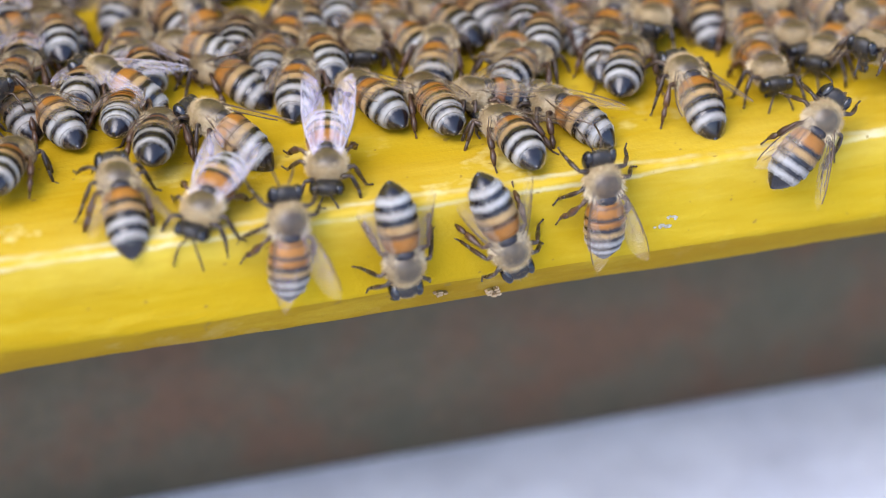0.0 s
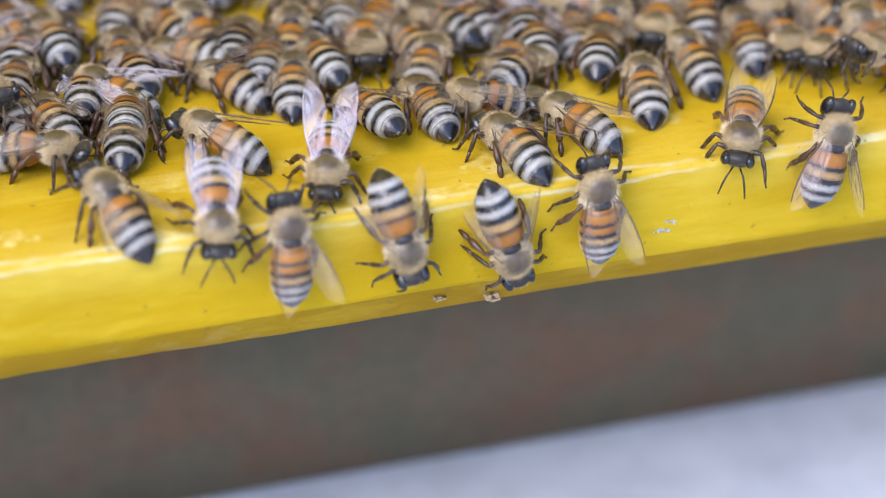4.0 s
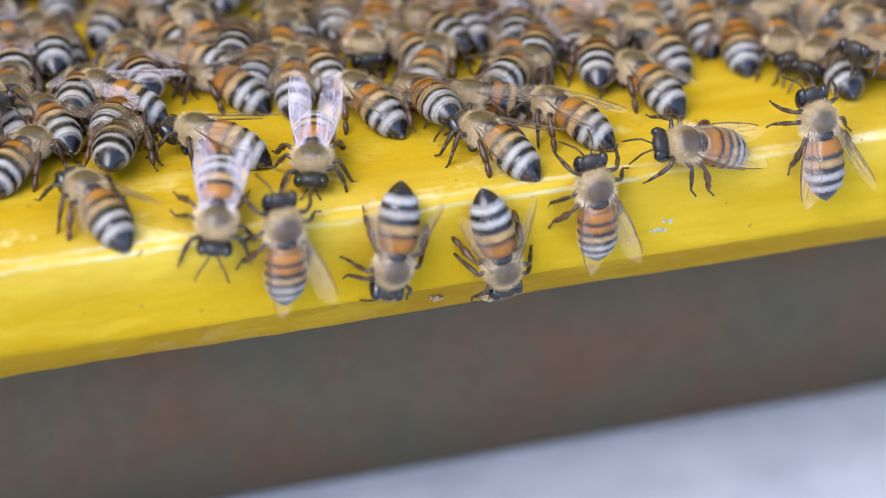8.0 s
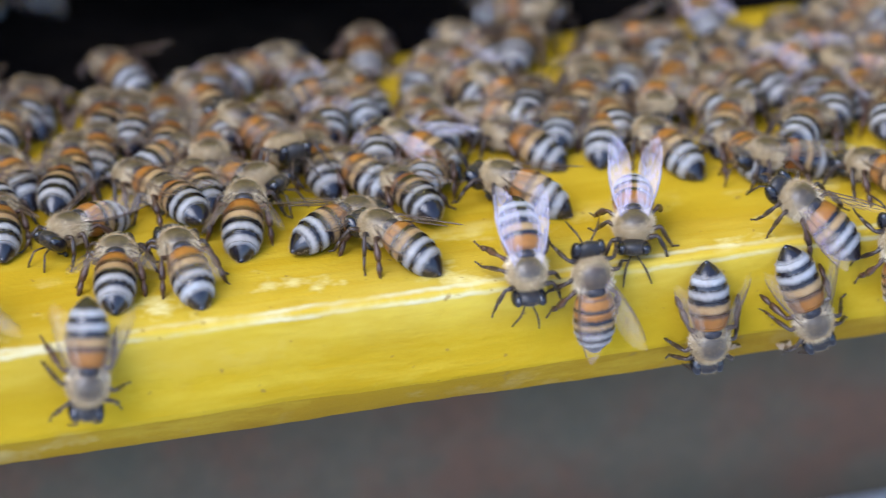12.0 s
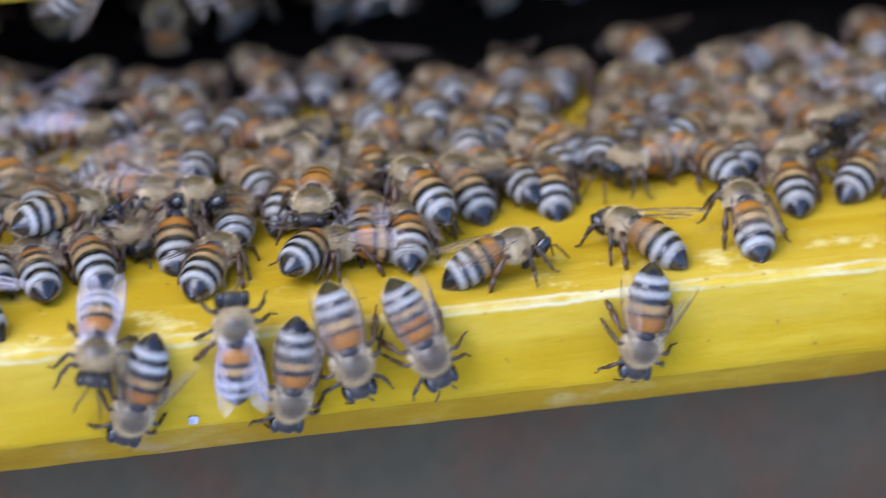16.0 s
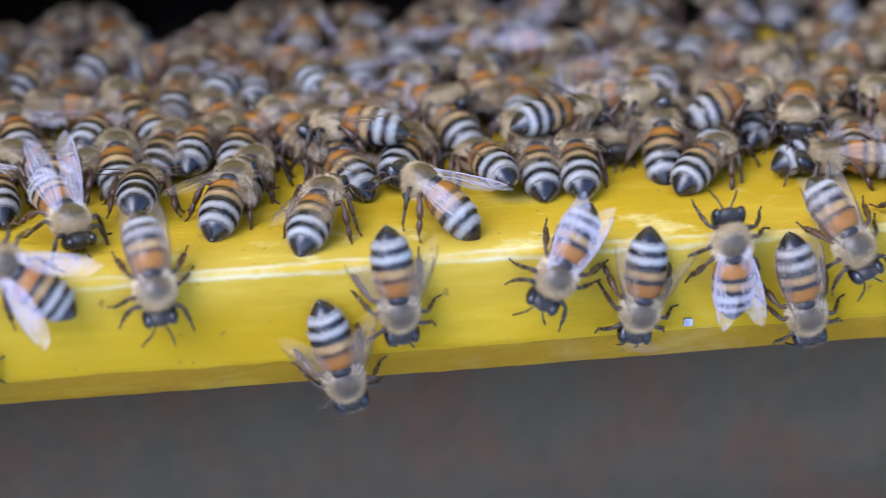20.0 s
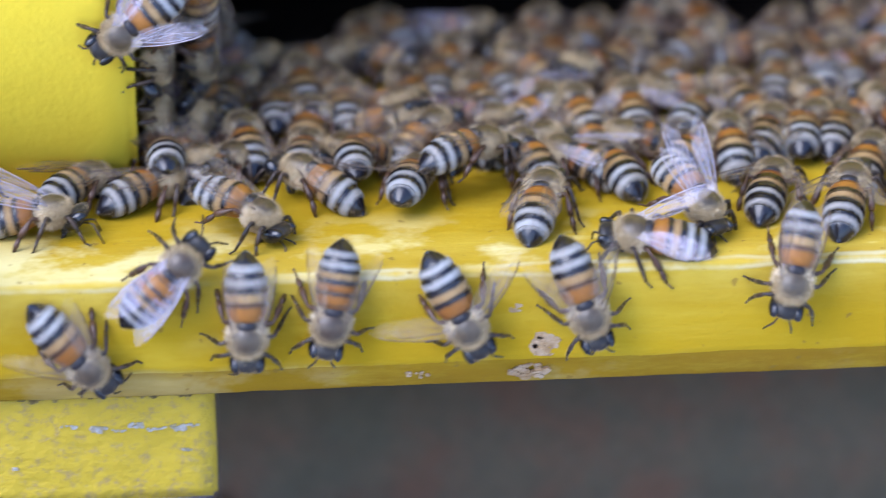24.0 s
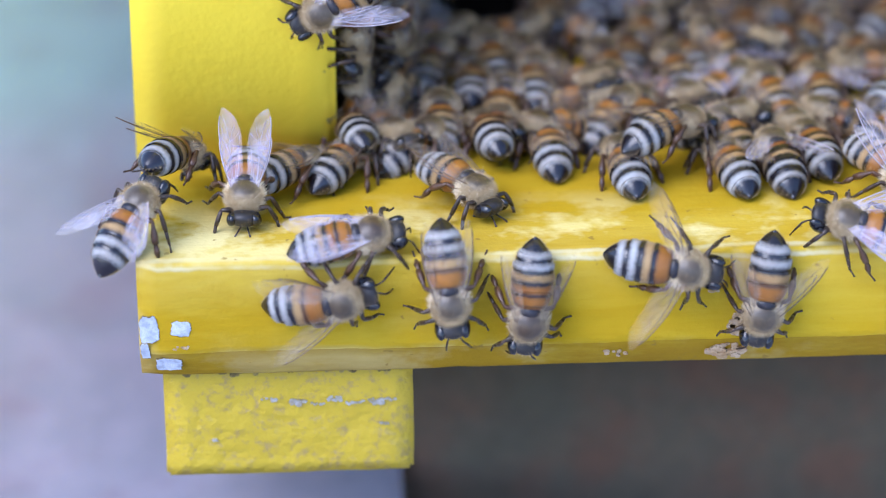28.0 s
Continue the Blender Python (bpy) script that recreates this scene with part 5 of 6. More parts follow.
    walk(BEES["a4"], board_rows(3, (0, 101.8, 8.0, -164, -18), (0.5, 101.5, 6.9, -169, -18), (1, 101.8, 7.2, -164, -18), (1.5, 101.9, 7.0, -163, -18), (2, 101.8, 6.8, -162, -19), (2.5, 102.0, 6.8, -162, -18), (3, 102.0, 6.8, -161, -18), (3.5, 102.1, 6.8, -160, -17), (5.5, 101.7, 12.3, -164, -11), (6, 101.7, 12.1, -159, -9), (6.5, 101.7, 8.8, -164, -12), (7, 101.8, 11.8, -166, -12), (7.5, 101.7, 9.5, -163, -13), (8, 101.7, 10.6, -161, -12), (8.5, 101.6, 12.7, -164, -12), (9, 101.4, 9.3, -162, -13), (9.5, 101.6, 11.3, -163, -12), (10, 101.7, 13.3, -165, -10), (10.5, 101.5, 9.3, -165, -13), (11, 101.3, 6.7, -169, -15), (11.5, 101.8, 6.1, -166, -16), (12, 102.4, 6.2, -164, -16), (12.5, 103.3, 12.3, -165, -14), (13, 103.1, 13.5, -164, -14), (13.5, 103.1, 10.2, -161, -15)))
    walk(BEES["a5"], board_rows(4, (0, 106.5, -2.5, 175, 7), (0.5, 106.6, -1.6, 175, 6), (1, 106.7, -2.7, 178, 6), (1.5, 106.2, -1.3, 185, 5), (2, 105.9, -0.7, 180, 5), (2.5, 106.5, -2.9, 183, 7), (3, 106.4, -1.6, 182, 5), (3.5, 106.1, -0.8, 169, 6), (5.5, 107.1, -2.3, 169, 5), (6, 106.2, -0.5, 176, 5), (6.5, 106.7, -1.3, 172, 5), (7, 107.1, -3.9, 178, 3), (7.5, 106.6, -3.2, 184, 6), (8, 106.7, -2.4, 192, 5), (8.5, 106.2, -1.9, 193, 5), (9, 106.4, -2.1, 190, 4), (9.5, 106.3, -0.8, 191, 5), (10, 106.7, -3.4, 187, 6), (10.5, 106.8, -2.6, 177, 5), (11, 106.9, -5.7, 180, 2), (11.5, 107.6, -2.0, 184, 5), (12, 108.2, -6.0, 181, 4), (12.5, 108.2, -2.0, 184, 6), (13, 108.8, -3.2, 177, 4)))
    walk(BEES["a6"], board_rows(5, (0, 117.3, -2.7, 161, 4), (0.5, 118.2, -4.9, 160, 3), (1, 118.5, -5.5, 164, 4), (1.5, 116.9, -3.2, 163, 7), (2, 116.7, -4.0, 169, 9), (2.5, 117.1, -2.5, 155, 6), (3, 118.7, -3.9, 154, 5), (3.5, 118.3, -3.5, 159, 4), (5.5, 116.9, -2.9, 178, 8), (6, 117.3, -3.4, 179, 6), (6.5, 117.3, -5.4, 176, 6), (7, 117.0, -2.4, 169, 4), (7.5, 117.2, -3.3, 167, 7), (8, 117.5, -4.4, 169, 5), (8.5, 117.4, -2.6, 165, 6), (9, 117.8, -3.8, 164, 4), (9.5, 117.8, -3.2, 169, 7), (10, 118.1, -5.9, 159, 4), (10.5, 116.9, -2.6, 169, 8), (11, 117.5, -5.0, 173, 5), (11.5, 117.0, -2.5, 172, 6), (12, 118.7, -5.2, 163, 7), (12.5, 118.8, -4.0, 160, 4)))
    walk(BEES["a7"], board_rows(6, (0, 128.6, -2.8, -2, -7), (0.5, 128.7, -2.8, -3, -7), (1, 128.7, -2.8, -4, -6), (1.5, 128.8, -2.8, -5, -6), (2, 128.7, -2.9, -4, -6), (2.5, 128.8, -2.8, -5, -6), (3, 128.8, -2.8, -4, -6), (3.5, 128.0, -2.9, -2, -8), (5.5, 128.3, -2.9, -2, -7), (6, 128.4, -2.8, -4, -6), (6.5, 128.3, -2.9, -3, -6), (7, 128.4, -2.9, -4, -6), (7.5, 128.2, -3.0, -3, -6), (8, 128.4, -2.9, -4, -6), (8.5, 128.5, -2.9, -4, -6), (9, 128.9, -3.1, -4, -6), (9.5, 128.8, -3.0, -5, -6), (10, 128.9, -3.0, -6, -6), (10.5, 128.8, -3.0, -6, -6), (11, 128.9, -3.2, -6, -5), (11.5, 129.4, -3.3, -7, -6)))
    walk(BEES["a8"], board_rows(7, (0, 121.6, 6.4, -8, -4), (0.5, 121.8, 4.5, -9, -5), (1, 121.6, 5.4, -17, 3), (1.5, 121.6, 6.5, -18, 2), (2, 122.1, 4.5, -12, 0), (2.5, 121.8, 6.1, -15, 5), (3, 121.7, 7.7, -18, 0), (3.5, 122.1, 5.9, -14, 2), (5.5, 121.1, 5.4, -21, 3), (6, 120.4, 7.0, -30, 9), (6.5, 120.9, 7.6, -17, 1), (7, 121.6, 4.3, -15, 1), (7.5, 121.1, 6.0, -19, 4), (8, 120.7, 5.9, -27, 5), (8.5, 120.9, 3.7, -35, 1), (9, 120.3, 2.8, -28, 4), (9.5, 119.8, 4.4, -29, 5), (10, 120.8, 3.8, -27, 4), (10.5, 120.9, 2.7, -35, 4), (11, 120.4, 2.9, -41, 5), (11.5, 121.2, 2.2, -36, 5), (12, 121.5, 2.1, -40, 5), (12.5, 120.5, 4.3, -31, 6)))
    walk(BEES["a9"], board_rows(8, (0, 129.3, 9.3, -30, 1), (0.5, 129.4, 9.7, -22, -4), (1, 129.0, 10.5, -24, -7), (1.5, 129.4, 9.9, -27, -1), (2, 129.9, 9.4, -24, 1), (2.5, 129.2, 10.9, -25, -3), (3, 129.8, 10.0, -29, 0), (3.5, 130.2, 8.1, -26, 4), (5.5, 129.0, 9.0, -42, 6), (6, 129.0, 8.9, -37, 6), (6.5, 129.9, 6.8, -35, 12), (7, 130.4, 8.2, -39, 9), (7.5, 130.2, 8.6, -37, 7), (8, 129.9, 9.3, -34, 5), (8.5, 130.4, 8.3, -29, 9), (9, 130.2, 9.5, -28, 5), (9.5, 129.7, 10.2, -34, 4), (10, 129.7, 8.3, -36, 9), (10.5, 129.6, 7.7, -39, 9), (11, 130.0, 7.8, -39, 10), (11.5, 131.8, 8.3, -30, -1)))
    walk(BEES["a10"], board_rows(9, (0, 151.3, 0.2, 42, 5), (0.5, 151.5, -0.1, 37, 5), (1, 152.2, -0.2, 35, 5), (1.5, 152.4, -0.4, 34, 5), (2, 152.7, -0.6, 32, 5), (2.5, 152.5, -0.7, 32, 5), (3, 153.5, -1.1, 28, 5), (3.5, 154.1, -1.4, 21, 4), (5.5, 153.7, -0.0, 7, 6), (6, 154.0, -0.5, 0, 4), (6.5, 153.8, -0.6, 0, 4), (7, 153.8, -0.6, -1, 4), (7.5, 153.8, -0.3, -4, 4), (8, 153.8, -0.3, -5, 5), (8.5, 153.5, -0.3, -4, 5), (9, 153.6, -0.3, -5, 5), (9.5, 153.5, -0.4, -4, 5)))
    walk(BEES["a11"], board_rows(10, (0, 143.0, 8.5, -5, 18), (0.5, 144.2, 12.8, 10, 7), (1, 145.2, 15.1, 12, 4), (1.5, 145.6, 16.4, 16, 4), (2, 146.8, 16.9, 33, 7), (2.5, 147.4, 17.7, 40, 8), (3, 146.5, 17.8, 27, 5), (3.5, 146.5, 17.0, 0, 7), (6, 147.3, 19.4, -9, 10), (8, 144.9, 22.1, -9, 10), (9.5, 145.7, 26.7, 8, 5)))
    walk(BEES["a12"], board_rows(11, (0, 138.4, 17.7, 27, -6), (3, 139.1, 14.8, 22, -6), (5.5, 139.2, 10.7, -4, 22), (6, 140.2, 12.7, -6, 14), (6.5, 139.6, 15.0, 7, 5), (7, 140.4, 14.2, -7, 6), (7.5, 139.3, 16.3, -8, 3), (8, 140.8, 14.6, -18, 5), (8.5, 140.4, 13.6, -38, 10), (9, 141.1, 13.1, -30, 10), (9.5, 140.9, 10.5, -26, 18), (10, 141.3, 11.6, -21, 13), (10.5, 141.2, 13.7, -8, 3), (11, 141.4, 15.0, -8, 0)))
    walk(BEES["a13"], board_rows(12, (0, 152.8, 14.8, -177, 5), (1.5, 151.3, 13.7, -166, 0), (3, 147.9, 6.1, -155, -18), (5.5, 145.2, 1.5, -158, 18), (6, 145.4, 1.0, -136, 20), (6.5, 143.4, 0.5, -109, 20), (7, 142.0, 1.0, -93, 15), (7.5, 141.4, 1.2, -84, 14), (8, 141.5, 1.5, -83, 15), (8.5, 141.9, 1.4, -72, 18), (9, 142.5, 1.1, -81, 16), (9.5, 142.4, 1.0, -91, 19), (10, 142.1, 0.9, -90, 19), (11, 141.0, -0.1, -56, 26)))
    walk(BEES["a14"], board_rows(13, (0, 115.9, 15.7, -6, -6), (3, 116.1, 17.3, -6, 0), (6, 116.3, 16.1, 0, -6), (8, 116.1, 16.7, -11, -12), (9.5, 116.1, 17.1, -5, -12), (11, 117.2, 18.0, -4, -6), (12, 119.0, 18.3, -7, 0)))
    walk(BEES["a15"], board_rows(14, (0, 109.9, 18.5, -18, -6), (3, 108.7, 15.4, -15, -12), (6, 109.9, 15.4, -20, -12), (8, 110.5, 19.0, -21, 5), (9.5, 109.7, 13.7, -16, -18), (11, 110.9, 19.6, -20, 5), (12, 111.2, 21.3, -22, 5), (13, 113.2, 17.6, -23, -6)))
    walk(BEES["a16"], board_rows(15, (0, 103.2, 24.3, 22, 5), (3, 102.8, 25.1, 12, 5), (6, 103.7, 25.6, 21, 5), (8, 104.1, 26.3, 17, 5), (9.5, 104.2, 25.9, 24, 5), (11, 104.7, 27.3, 22, 0), (12, 105.7, 27.1, 24, 5), (13, 106.9, 29.0, 22, 0)))
    walk(BEES["a17"], board_rows(16, (0, 93.4, 14.5, -40, 15), (3, 93.2, 14.1, -45, 10), (6, 92.8, 14.9, -48, 10), (8, 93.1, 15.3, -52, 5), (9.5, 93.1, 15.0, -47, 10), (11, 93.0, 15.3, -51, 10), (12, 93.3, 15.6, -50, 10), (13, 94.2, 16.8, -49, 10), (13.5, 95.3, 18.1, -46, 5)))
    walk(BEES["a18"], board_rows(17, (0, 85.6, 15.8, 20, -12), (3, 83.3, 19.1, 18, 0), (6, 82.9, 17.4, 24, -12), (8, 82.3, 17.3, 23, -12), (9.5, 81.3, 17.0, 13, -18), (11, 80.2, 17.6, 5, -12), (12, 81.1, 18.2, -15, -6), (13, 82.6, 18.9, -38, 0)))
    walk(BEES["a19"], board_rows(18, (0, 69.4, 14.2, 27, -12), (3, 73.4, 18.7, 150, 10), (6, 72.3, 19.5, 47, 0), (8, 71.6, 17.5, 45, 5), (9.5, 71.4, 16.9, 49, 0), (10, 71.4, 12.0, 51, -12), (10.5, 71.4, 12.4, 55, -9), (11, 71.1, 13.4, 53, -6), (11.5, 70.3, 13.5, 55, -5), (12, 71.7, 14.2, 64, -2), (12.5, 70.8, 14.5, 66, -4), (13, 70.0, 15.3, 69, 0), (13.5, 70.7, 15.0, 58, -3), (15.5, 71.4, 17.1, 57, 5), (16, 72.0, 18.7, 46, 5)))
    walk(BEES["a20"], board_rows(19, (10, 57.9, 3.9, 0, 0), (10.5, 56.1, 5.2, -15, 14), (11, 56.4, 4.1, 1, 4), (11.5, 56.2, 4.4, -10, 14), (12, 54.9, 8.4, -6, 11), (12.5, 55.0, 6.6, -2, 21), (13, 55.3, 5.4, 6, 15), (13.5, 55.9, 4.4, 10, 3), (15.5, 54.6, 6.1, -4, 15), (16, 55.6, 8.2, 0, 15), (17, 55.5, 7.4, -1, 15)))
    walk(BEES["a21"], board_rows(20, (10, 63.3, 17.2, 23, 10), (10.5, 63.1, 17.0, 23, 9), (11, 62.8, 17.0, 17, 10), (11.5, 62.2, 17.0, 19, 12), (12, 62.7, 17.3, 16, 13), (12.5, 62.5, 17.3, 6, 14), (13, 62.2, 17.7, 5, 15), (13.5, 61.7, 17.8, -2, 17), (15.5, 61.9, 17.9, 0, 5), (16, 63.2, 18.0, 6, 5)))
    walk(BEES["a22"], board_rows(21, (11, 56.7, 21.7, -21, -6), (12, 56.6, 22.6, -16, -12), (13, 56.3, 24.8, -22, -6)))
    walk(BEES["a24"], board_rows(22, (0, 173, 6.0, -10, 8), (3.5, 172, 6.0, -10, 8), (5.5, 161.5, 4.6, -8, 9), (6, 160.5, 5.1, 0, 9), (6.5, 160.9, 5.7, 8, 10), (7, 161.8, 7.4, 6, 10), (7.5, 161.5, 9.9, 9, 6), (8, 161.8, 13.2, 0, 0), (8.5, 162.0, 13.6, 0, 0), (9, 161.6, 12.9, -7, -3), (9.5, 161.8, 12.3, -16, -3)))
    walk(BEES["b1"], board_rows(23, (11.5, 43.1, -2.0, -173, 7), (12, 42.7, -0.9, -172, 5), (12.5, 42.9, -2.2, -188, 5), (13, 42.8, -2.1, -193, 5), (13.5, 41.9, -1.0, -192, 6), (15.5, 41.4, -1.2, -161, 5), (16, 41.5, -2.4, -167, 5), (16.5, 41.5, -1.6, -198, 3), (17, 41.0, -0.7, -199, 5), (17.5, 42.3, -2.4, -202, 8)))
    walk(BEES["b2"], board_rows(24, (10, 51.6, 6.0, 22, 5), (11, 49.5, 5.6, 24, 5), (11.5, 48.2, 8.3, 15, 15), (12, 47.7, 9.8, 12, 5), (12.5, 46.7, 8.7, 6, 9), (13, 46.9, 10.9, 9, 10), (13.5, 46.7, 10.2, 1, 12), (15.5, 44.4, 13.2, -12, 5), (16, 44.1, 7.7, -35, 5), (17, 46.5, 10.8, -16, 10)))
    walk(BEES["b3"], board_rows(25, (12, 46.9, 21.7, -124, 5), (13, 47.1, 23.4, -121, 0), (13.5, 47.2, 23.5, -119, 5), (15.5, 47.7, 26.3, -118, 5), (16, 49.1, 26.5, -118, 10), (17, 49.8, 26.6, -115, 5)))
    walk(BEES["b4"], board_rows(26, (12.5, 30.4, 3.6, -9, 16), (13, 30.4, 6.3, -4, 15), (13.5, 29.5, 8.6, -17, 17), (15.5, 27.3, 19.4, -30, 5), (16, 28.0, 24.2, -11, 10), (17, 29.8, 26.6, -8, 0)))
    walk(BEES["b6"], board_rows(27, (15.5, 21.3, 13.9, 3, 22), (16, 21.5, 18.0, 16, 8), (16.5, 22.9, 20.2, 13, 10), (17, 23.1, 19.5, 7, 10), (17.5, 23.5, 20.6, -2, 7), (18, 22.9, 20.8, 1, 15), (18.5, 23.8, 20.9, -2, 15), (19, 24.4, 24.3, -6, 13), (19.5, 23.2, 23.0, -10, 18)))
    walk(BEES["b7"], board_rows(28, (13, 21.4, 5.0, -245, 3), (13.5, 21.4, 3.5, -250, 8), (15.5, 27.1, 4.0, -254, 10), (16, 26.6, 6.2, -282, 10), (16.5, 27.4, 10.4, -308, 14), (17, 29.1, 13.2, -314, 9), (17.5, 29.7, 16.5, -328, 4), (18, 29.0, 17.5, -338, 5), (18.5, 29.6, 19.2, -335, 7), (19, 29.2, 22.1, -339, 6)))
    walk(BEES["b8"], board_rows(29, (13, 21.6, -1.9, -182, 0), (13.5, 19.1, -1.3, -182, 2), (15.5, 17.5, -1.9, -187, 4), (16, 17.2, -1.2, -202, 5), (16.5, 19.4, -3.6, -192, 3), (17, 19.2, -4.5, -185, 4), (17.5, 18.5, -2.8, -169, 0), (18, 17.4, -0.5, -191, 5), (18.5, 16.2, 1.5, -201, -3), (19, 16.9, 1.0, -189, 2), (19.5, 19.1, 3.2, -188, -6)))
    walk(BEES["b9"], board_rows(30, (13.5, 12.9, -1.2, 178, 2), (15.5, 10.0, 0.3, 160, 4), (16, 9.6, -1.1, 168, 5), (16.5, 10.0, -1.2, 173, 5), (17, 9.7, 0.3, 165, 5), (17.5, 10.2, -0.8, 164, 5), (18, 9.6, -0.3, 169, 6), (18.5, 9.5, -0.4, 169, 5), (19, 9.9, -0.6, 164, 5), (19.5, 9.7, 0.1, 167, 3), (20, 9.5, 0.7, 157, 3)))
    walk(BEES["b10"], board_rows(31, (15.5, 3.9, -3.4, -170, 7), (16, 4.2, -4.0, -171, 5), (16.5, 4.1, -4.0, -173, 7), (17, 3.5, -5.2, -163, 4), (17.5, 4.5, -2.9, -198, 8), (18.5, 4.8, -4.6, -188, 5), (19.5, 4.8, -1.2, -176, 5), (20, 5.3, -5.1, -191, 5), (20.5, 5.2, -3.3, -195, 5)))
    walk(BEES["b11"], board_rows(32, (15.5, -1.7, -0.4, -5, 5), (16, -1.6, -1.7, 1, 0), (16.5, -1.3, -1.0, 2, 2), (17, -2.3, -2.1, 6, -1), (17.5, -2.3, -1.5, 10, 1), (18, -1.9, -2.1, 0, 0), (18.5, -1.1, -3.8, -10, -4), (19, -1.8, -1.7, -9, 11), (19.5, -1.0, -3.2, -11, -4), (20, -2.1, -2.7, -3, -3), (20.5, -1.8, -2.5, -6, -4)))
    walk(BEES["b12"], board_rows(33, (15.5, -8.8, -2.1, -175, 3), (16, -11.5, -3.9, -160, 1), (16.5, -11.4, -3.2, -156, 3), (17, -9.0, -3.7, -169, 4), (17.5, -9.4, -1.9, -174, 4), (18, -9.4, -2.1, -170, 5), (18.5, -9.9, -2.8, -176, 5), (19, -10.0, -2.9, -169, 3), (19.5, -9.8, -1.7, -164, 5), (20, -11.4, -3.4, -171, 4), (20.5, -11.0, -1.9, -170, 3)))
    walk(BEES["b13"], board_rows(34, (15.5, -13.7, 2.9, -162, 4), (16, -15.2, 1.8, -168, 10), (16.5, -14.4, 2.1, -157, 10), (17, -15.5, 1.9, -158, 10), (17.5, -13.9, 3.4, -154, 2), (18, -15.5, 2.6, -155, -8), (18.5, -17.3, 0.2, -147, 5), (19, -19.9, -1.1, -141, 7), (19.5, -16.8, 0.8, -139, 3), (20, -19.3, -0.3, -148, 5), (20.5, -20.9, -1.9, -150, 6)))
    walk(BEES["c1"], board_rows(35, (17, -36.7, 1.6, 165, -4), (17.5, -37.5, 2.6, 160, -9), (18, -36.5, 1.1, 162, -1), (18.5, -37.3, 2.1, 168, -6), (19, -37.5, 1.0, 171, -1), (19.5, -37.0, -0.6, 166, -5), (20, -37.3, -1.7, 174, -2), (20.5, -38.2, 1.6, 168, -5), (22.5, -36.3, 1.5, 166, 5)))
    walk(BEES["c2"], board_rows(36, (16.5, -27.9, 7.7, -36, 15), (17, -29.2, 6.5, -31, 18), (17.5, -29.2, 8.2, -35, 14), (18, -28.4, 6.6, -54, 16), (18.5, -28.0, 6.3, -49, 15), (19, -29.4, 7.7, -44, 20), (19.5, -32.1, 11.4, -30, 13), (20, -30.9, 7.2, -45, 24), (20.5, -31.5, 8.7, -48, 19), (22.5, -28.2, 7.3, -42, 20)))
    walk(BEES["c3"], board_rows(37, (17, -40.5, -5.6, 178, 5), (17.5, -43.0, -8.0, 162, 3), (18, -43.3, -7.8, 166, 5), (18.5, -44.0, -5.9, 160, 5), (19, -44.4, -8.0, 173, 4), (19.5, -43.9, -9.2, 193, 5), (20, -43.5, -8.9, 165, 4), (20.5, -43.9, -7.8, 137, 0), (22.5, -44.3, -6.1, 166, 5), (23, -44.8, -4.9, 149, 5)))
    walk(BEES["c4"], board_rows(38, (18.5, -60.0, 0.2, 179, 5), (19.5, -60.8, -1.0, 169, 5), (20, -62.1, 1.6, 173, -6), (20.5, -62.4, 1.4, 171, -6), (22.5, -59.9, 1.5, 166, -5), (23, -60.5, 1.8, 166, -6), (23.5, -61.0, 2.5, 187, -17), (24, -61.0, 0.3, 193, -6), (24.5, -61.6, -0.4, 185, -6)))
    walk(BEES["c5"], board_rows(39, (19.5, -71.3, 12.9, 170, -18), (20, -70.5, 12.2, 161, -18), (20.5, -71.4, 16.1, 153, -18), (22.5, -69.1, 15.5, 161, -18), (23, -69.0, 4.2, 158, -18), (23.5, -69.9, 9.0, 158, -30), (24, -70.8, 9.6, 151, -26), (24.5, -70.9, 12.6, 152, -22), (25, -70.8, 11.9, 147, -21)))
    walk(BEES["c6"], board_rows(40, (20, -74.2, 0.4, -51, 5), (20.5, -75.6, 1.4, -69, 5), (22.5, -73.6, 2.6, -96, -5), (23, -74.6, 2.3, -50, 5), (23.5, -74.9, 2.6, -60, 5), (24, -74.4, 3.1, -79, 2), (24.5, -73.8, 3.4, -82, 1), (25, -75.1, 3.6, -73, 3), (26.5, -75.1, 3.5, -60, 5), (28, -73.4, 1.9, -73, 5)))
    walk(BEES["c7"], board_rows(41, (20.5, -82.6, -5.5, 165, 5), (22.5, -83.5, -2.1, 159, -25), (23, -83.2, -1.8, 175, 5), (23.5, -82.4, -3.9, 163, 10), (24, -83.6, -1.8, 162, 6), (24.5, -84.2, -0.5, 179, 6), (25, -83.4, -3.1, 185, 7), (25.5, -84.8, -2.0, 184, 7), (26, -85.2, -1.3, 179, 5), (26.5, -85.0, -3.4, 178, 9), (27, -84.6, -1.0, 181, 5), (27.5, -84.6, -2.1, 198, 7), (28, -84.8, -3.2, 189, 6)))
    walk(BEES["c8"], board_rows(42, (22.5, -95.0, -2.6, 164, -2), (23, -95.5, -2.9, 169, 5), (23.5, -96.7, -2.7, 187, 6), (24, -96.6, -2.5, 153, 6), (24.5, -97.2, -0.3, 140, 4), (25, -97.2, -0.1, 132, 4), (25.5, -96.5, -0.1, 122, 4), (26, -96.8, -0.2, 106, 4), (26.5, -96.5, -0.2, 88, 4), (27, -95.3, -0.3, 79, 3), (27.5, -95.5, -0.5, 83, 3), (28, -96.1, -1.0, 100, 5)))
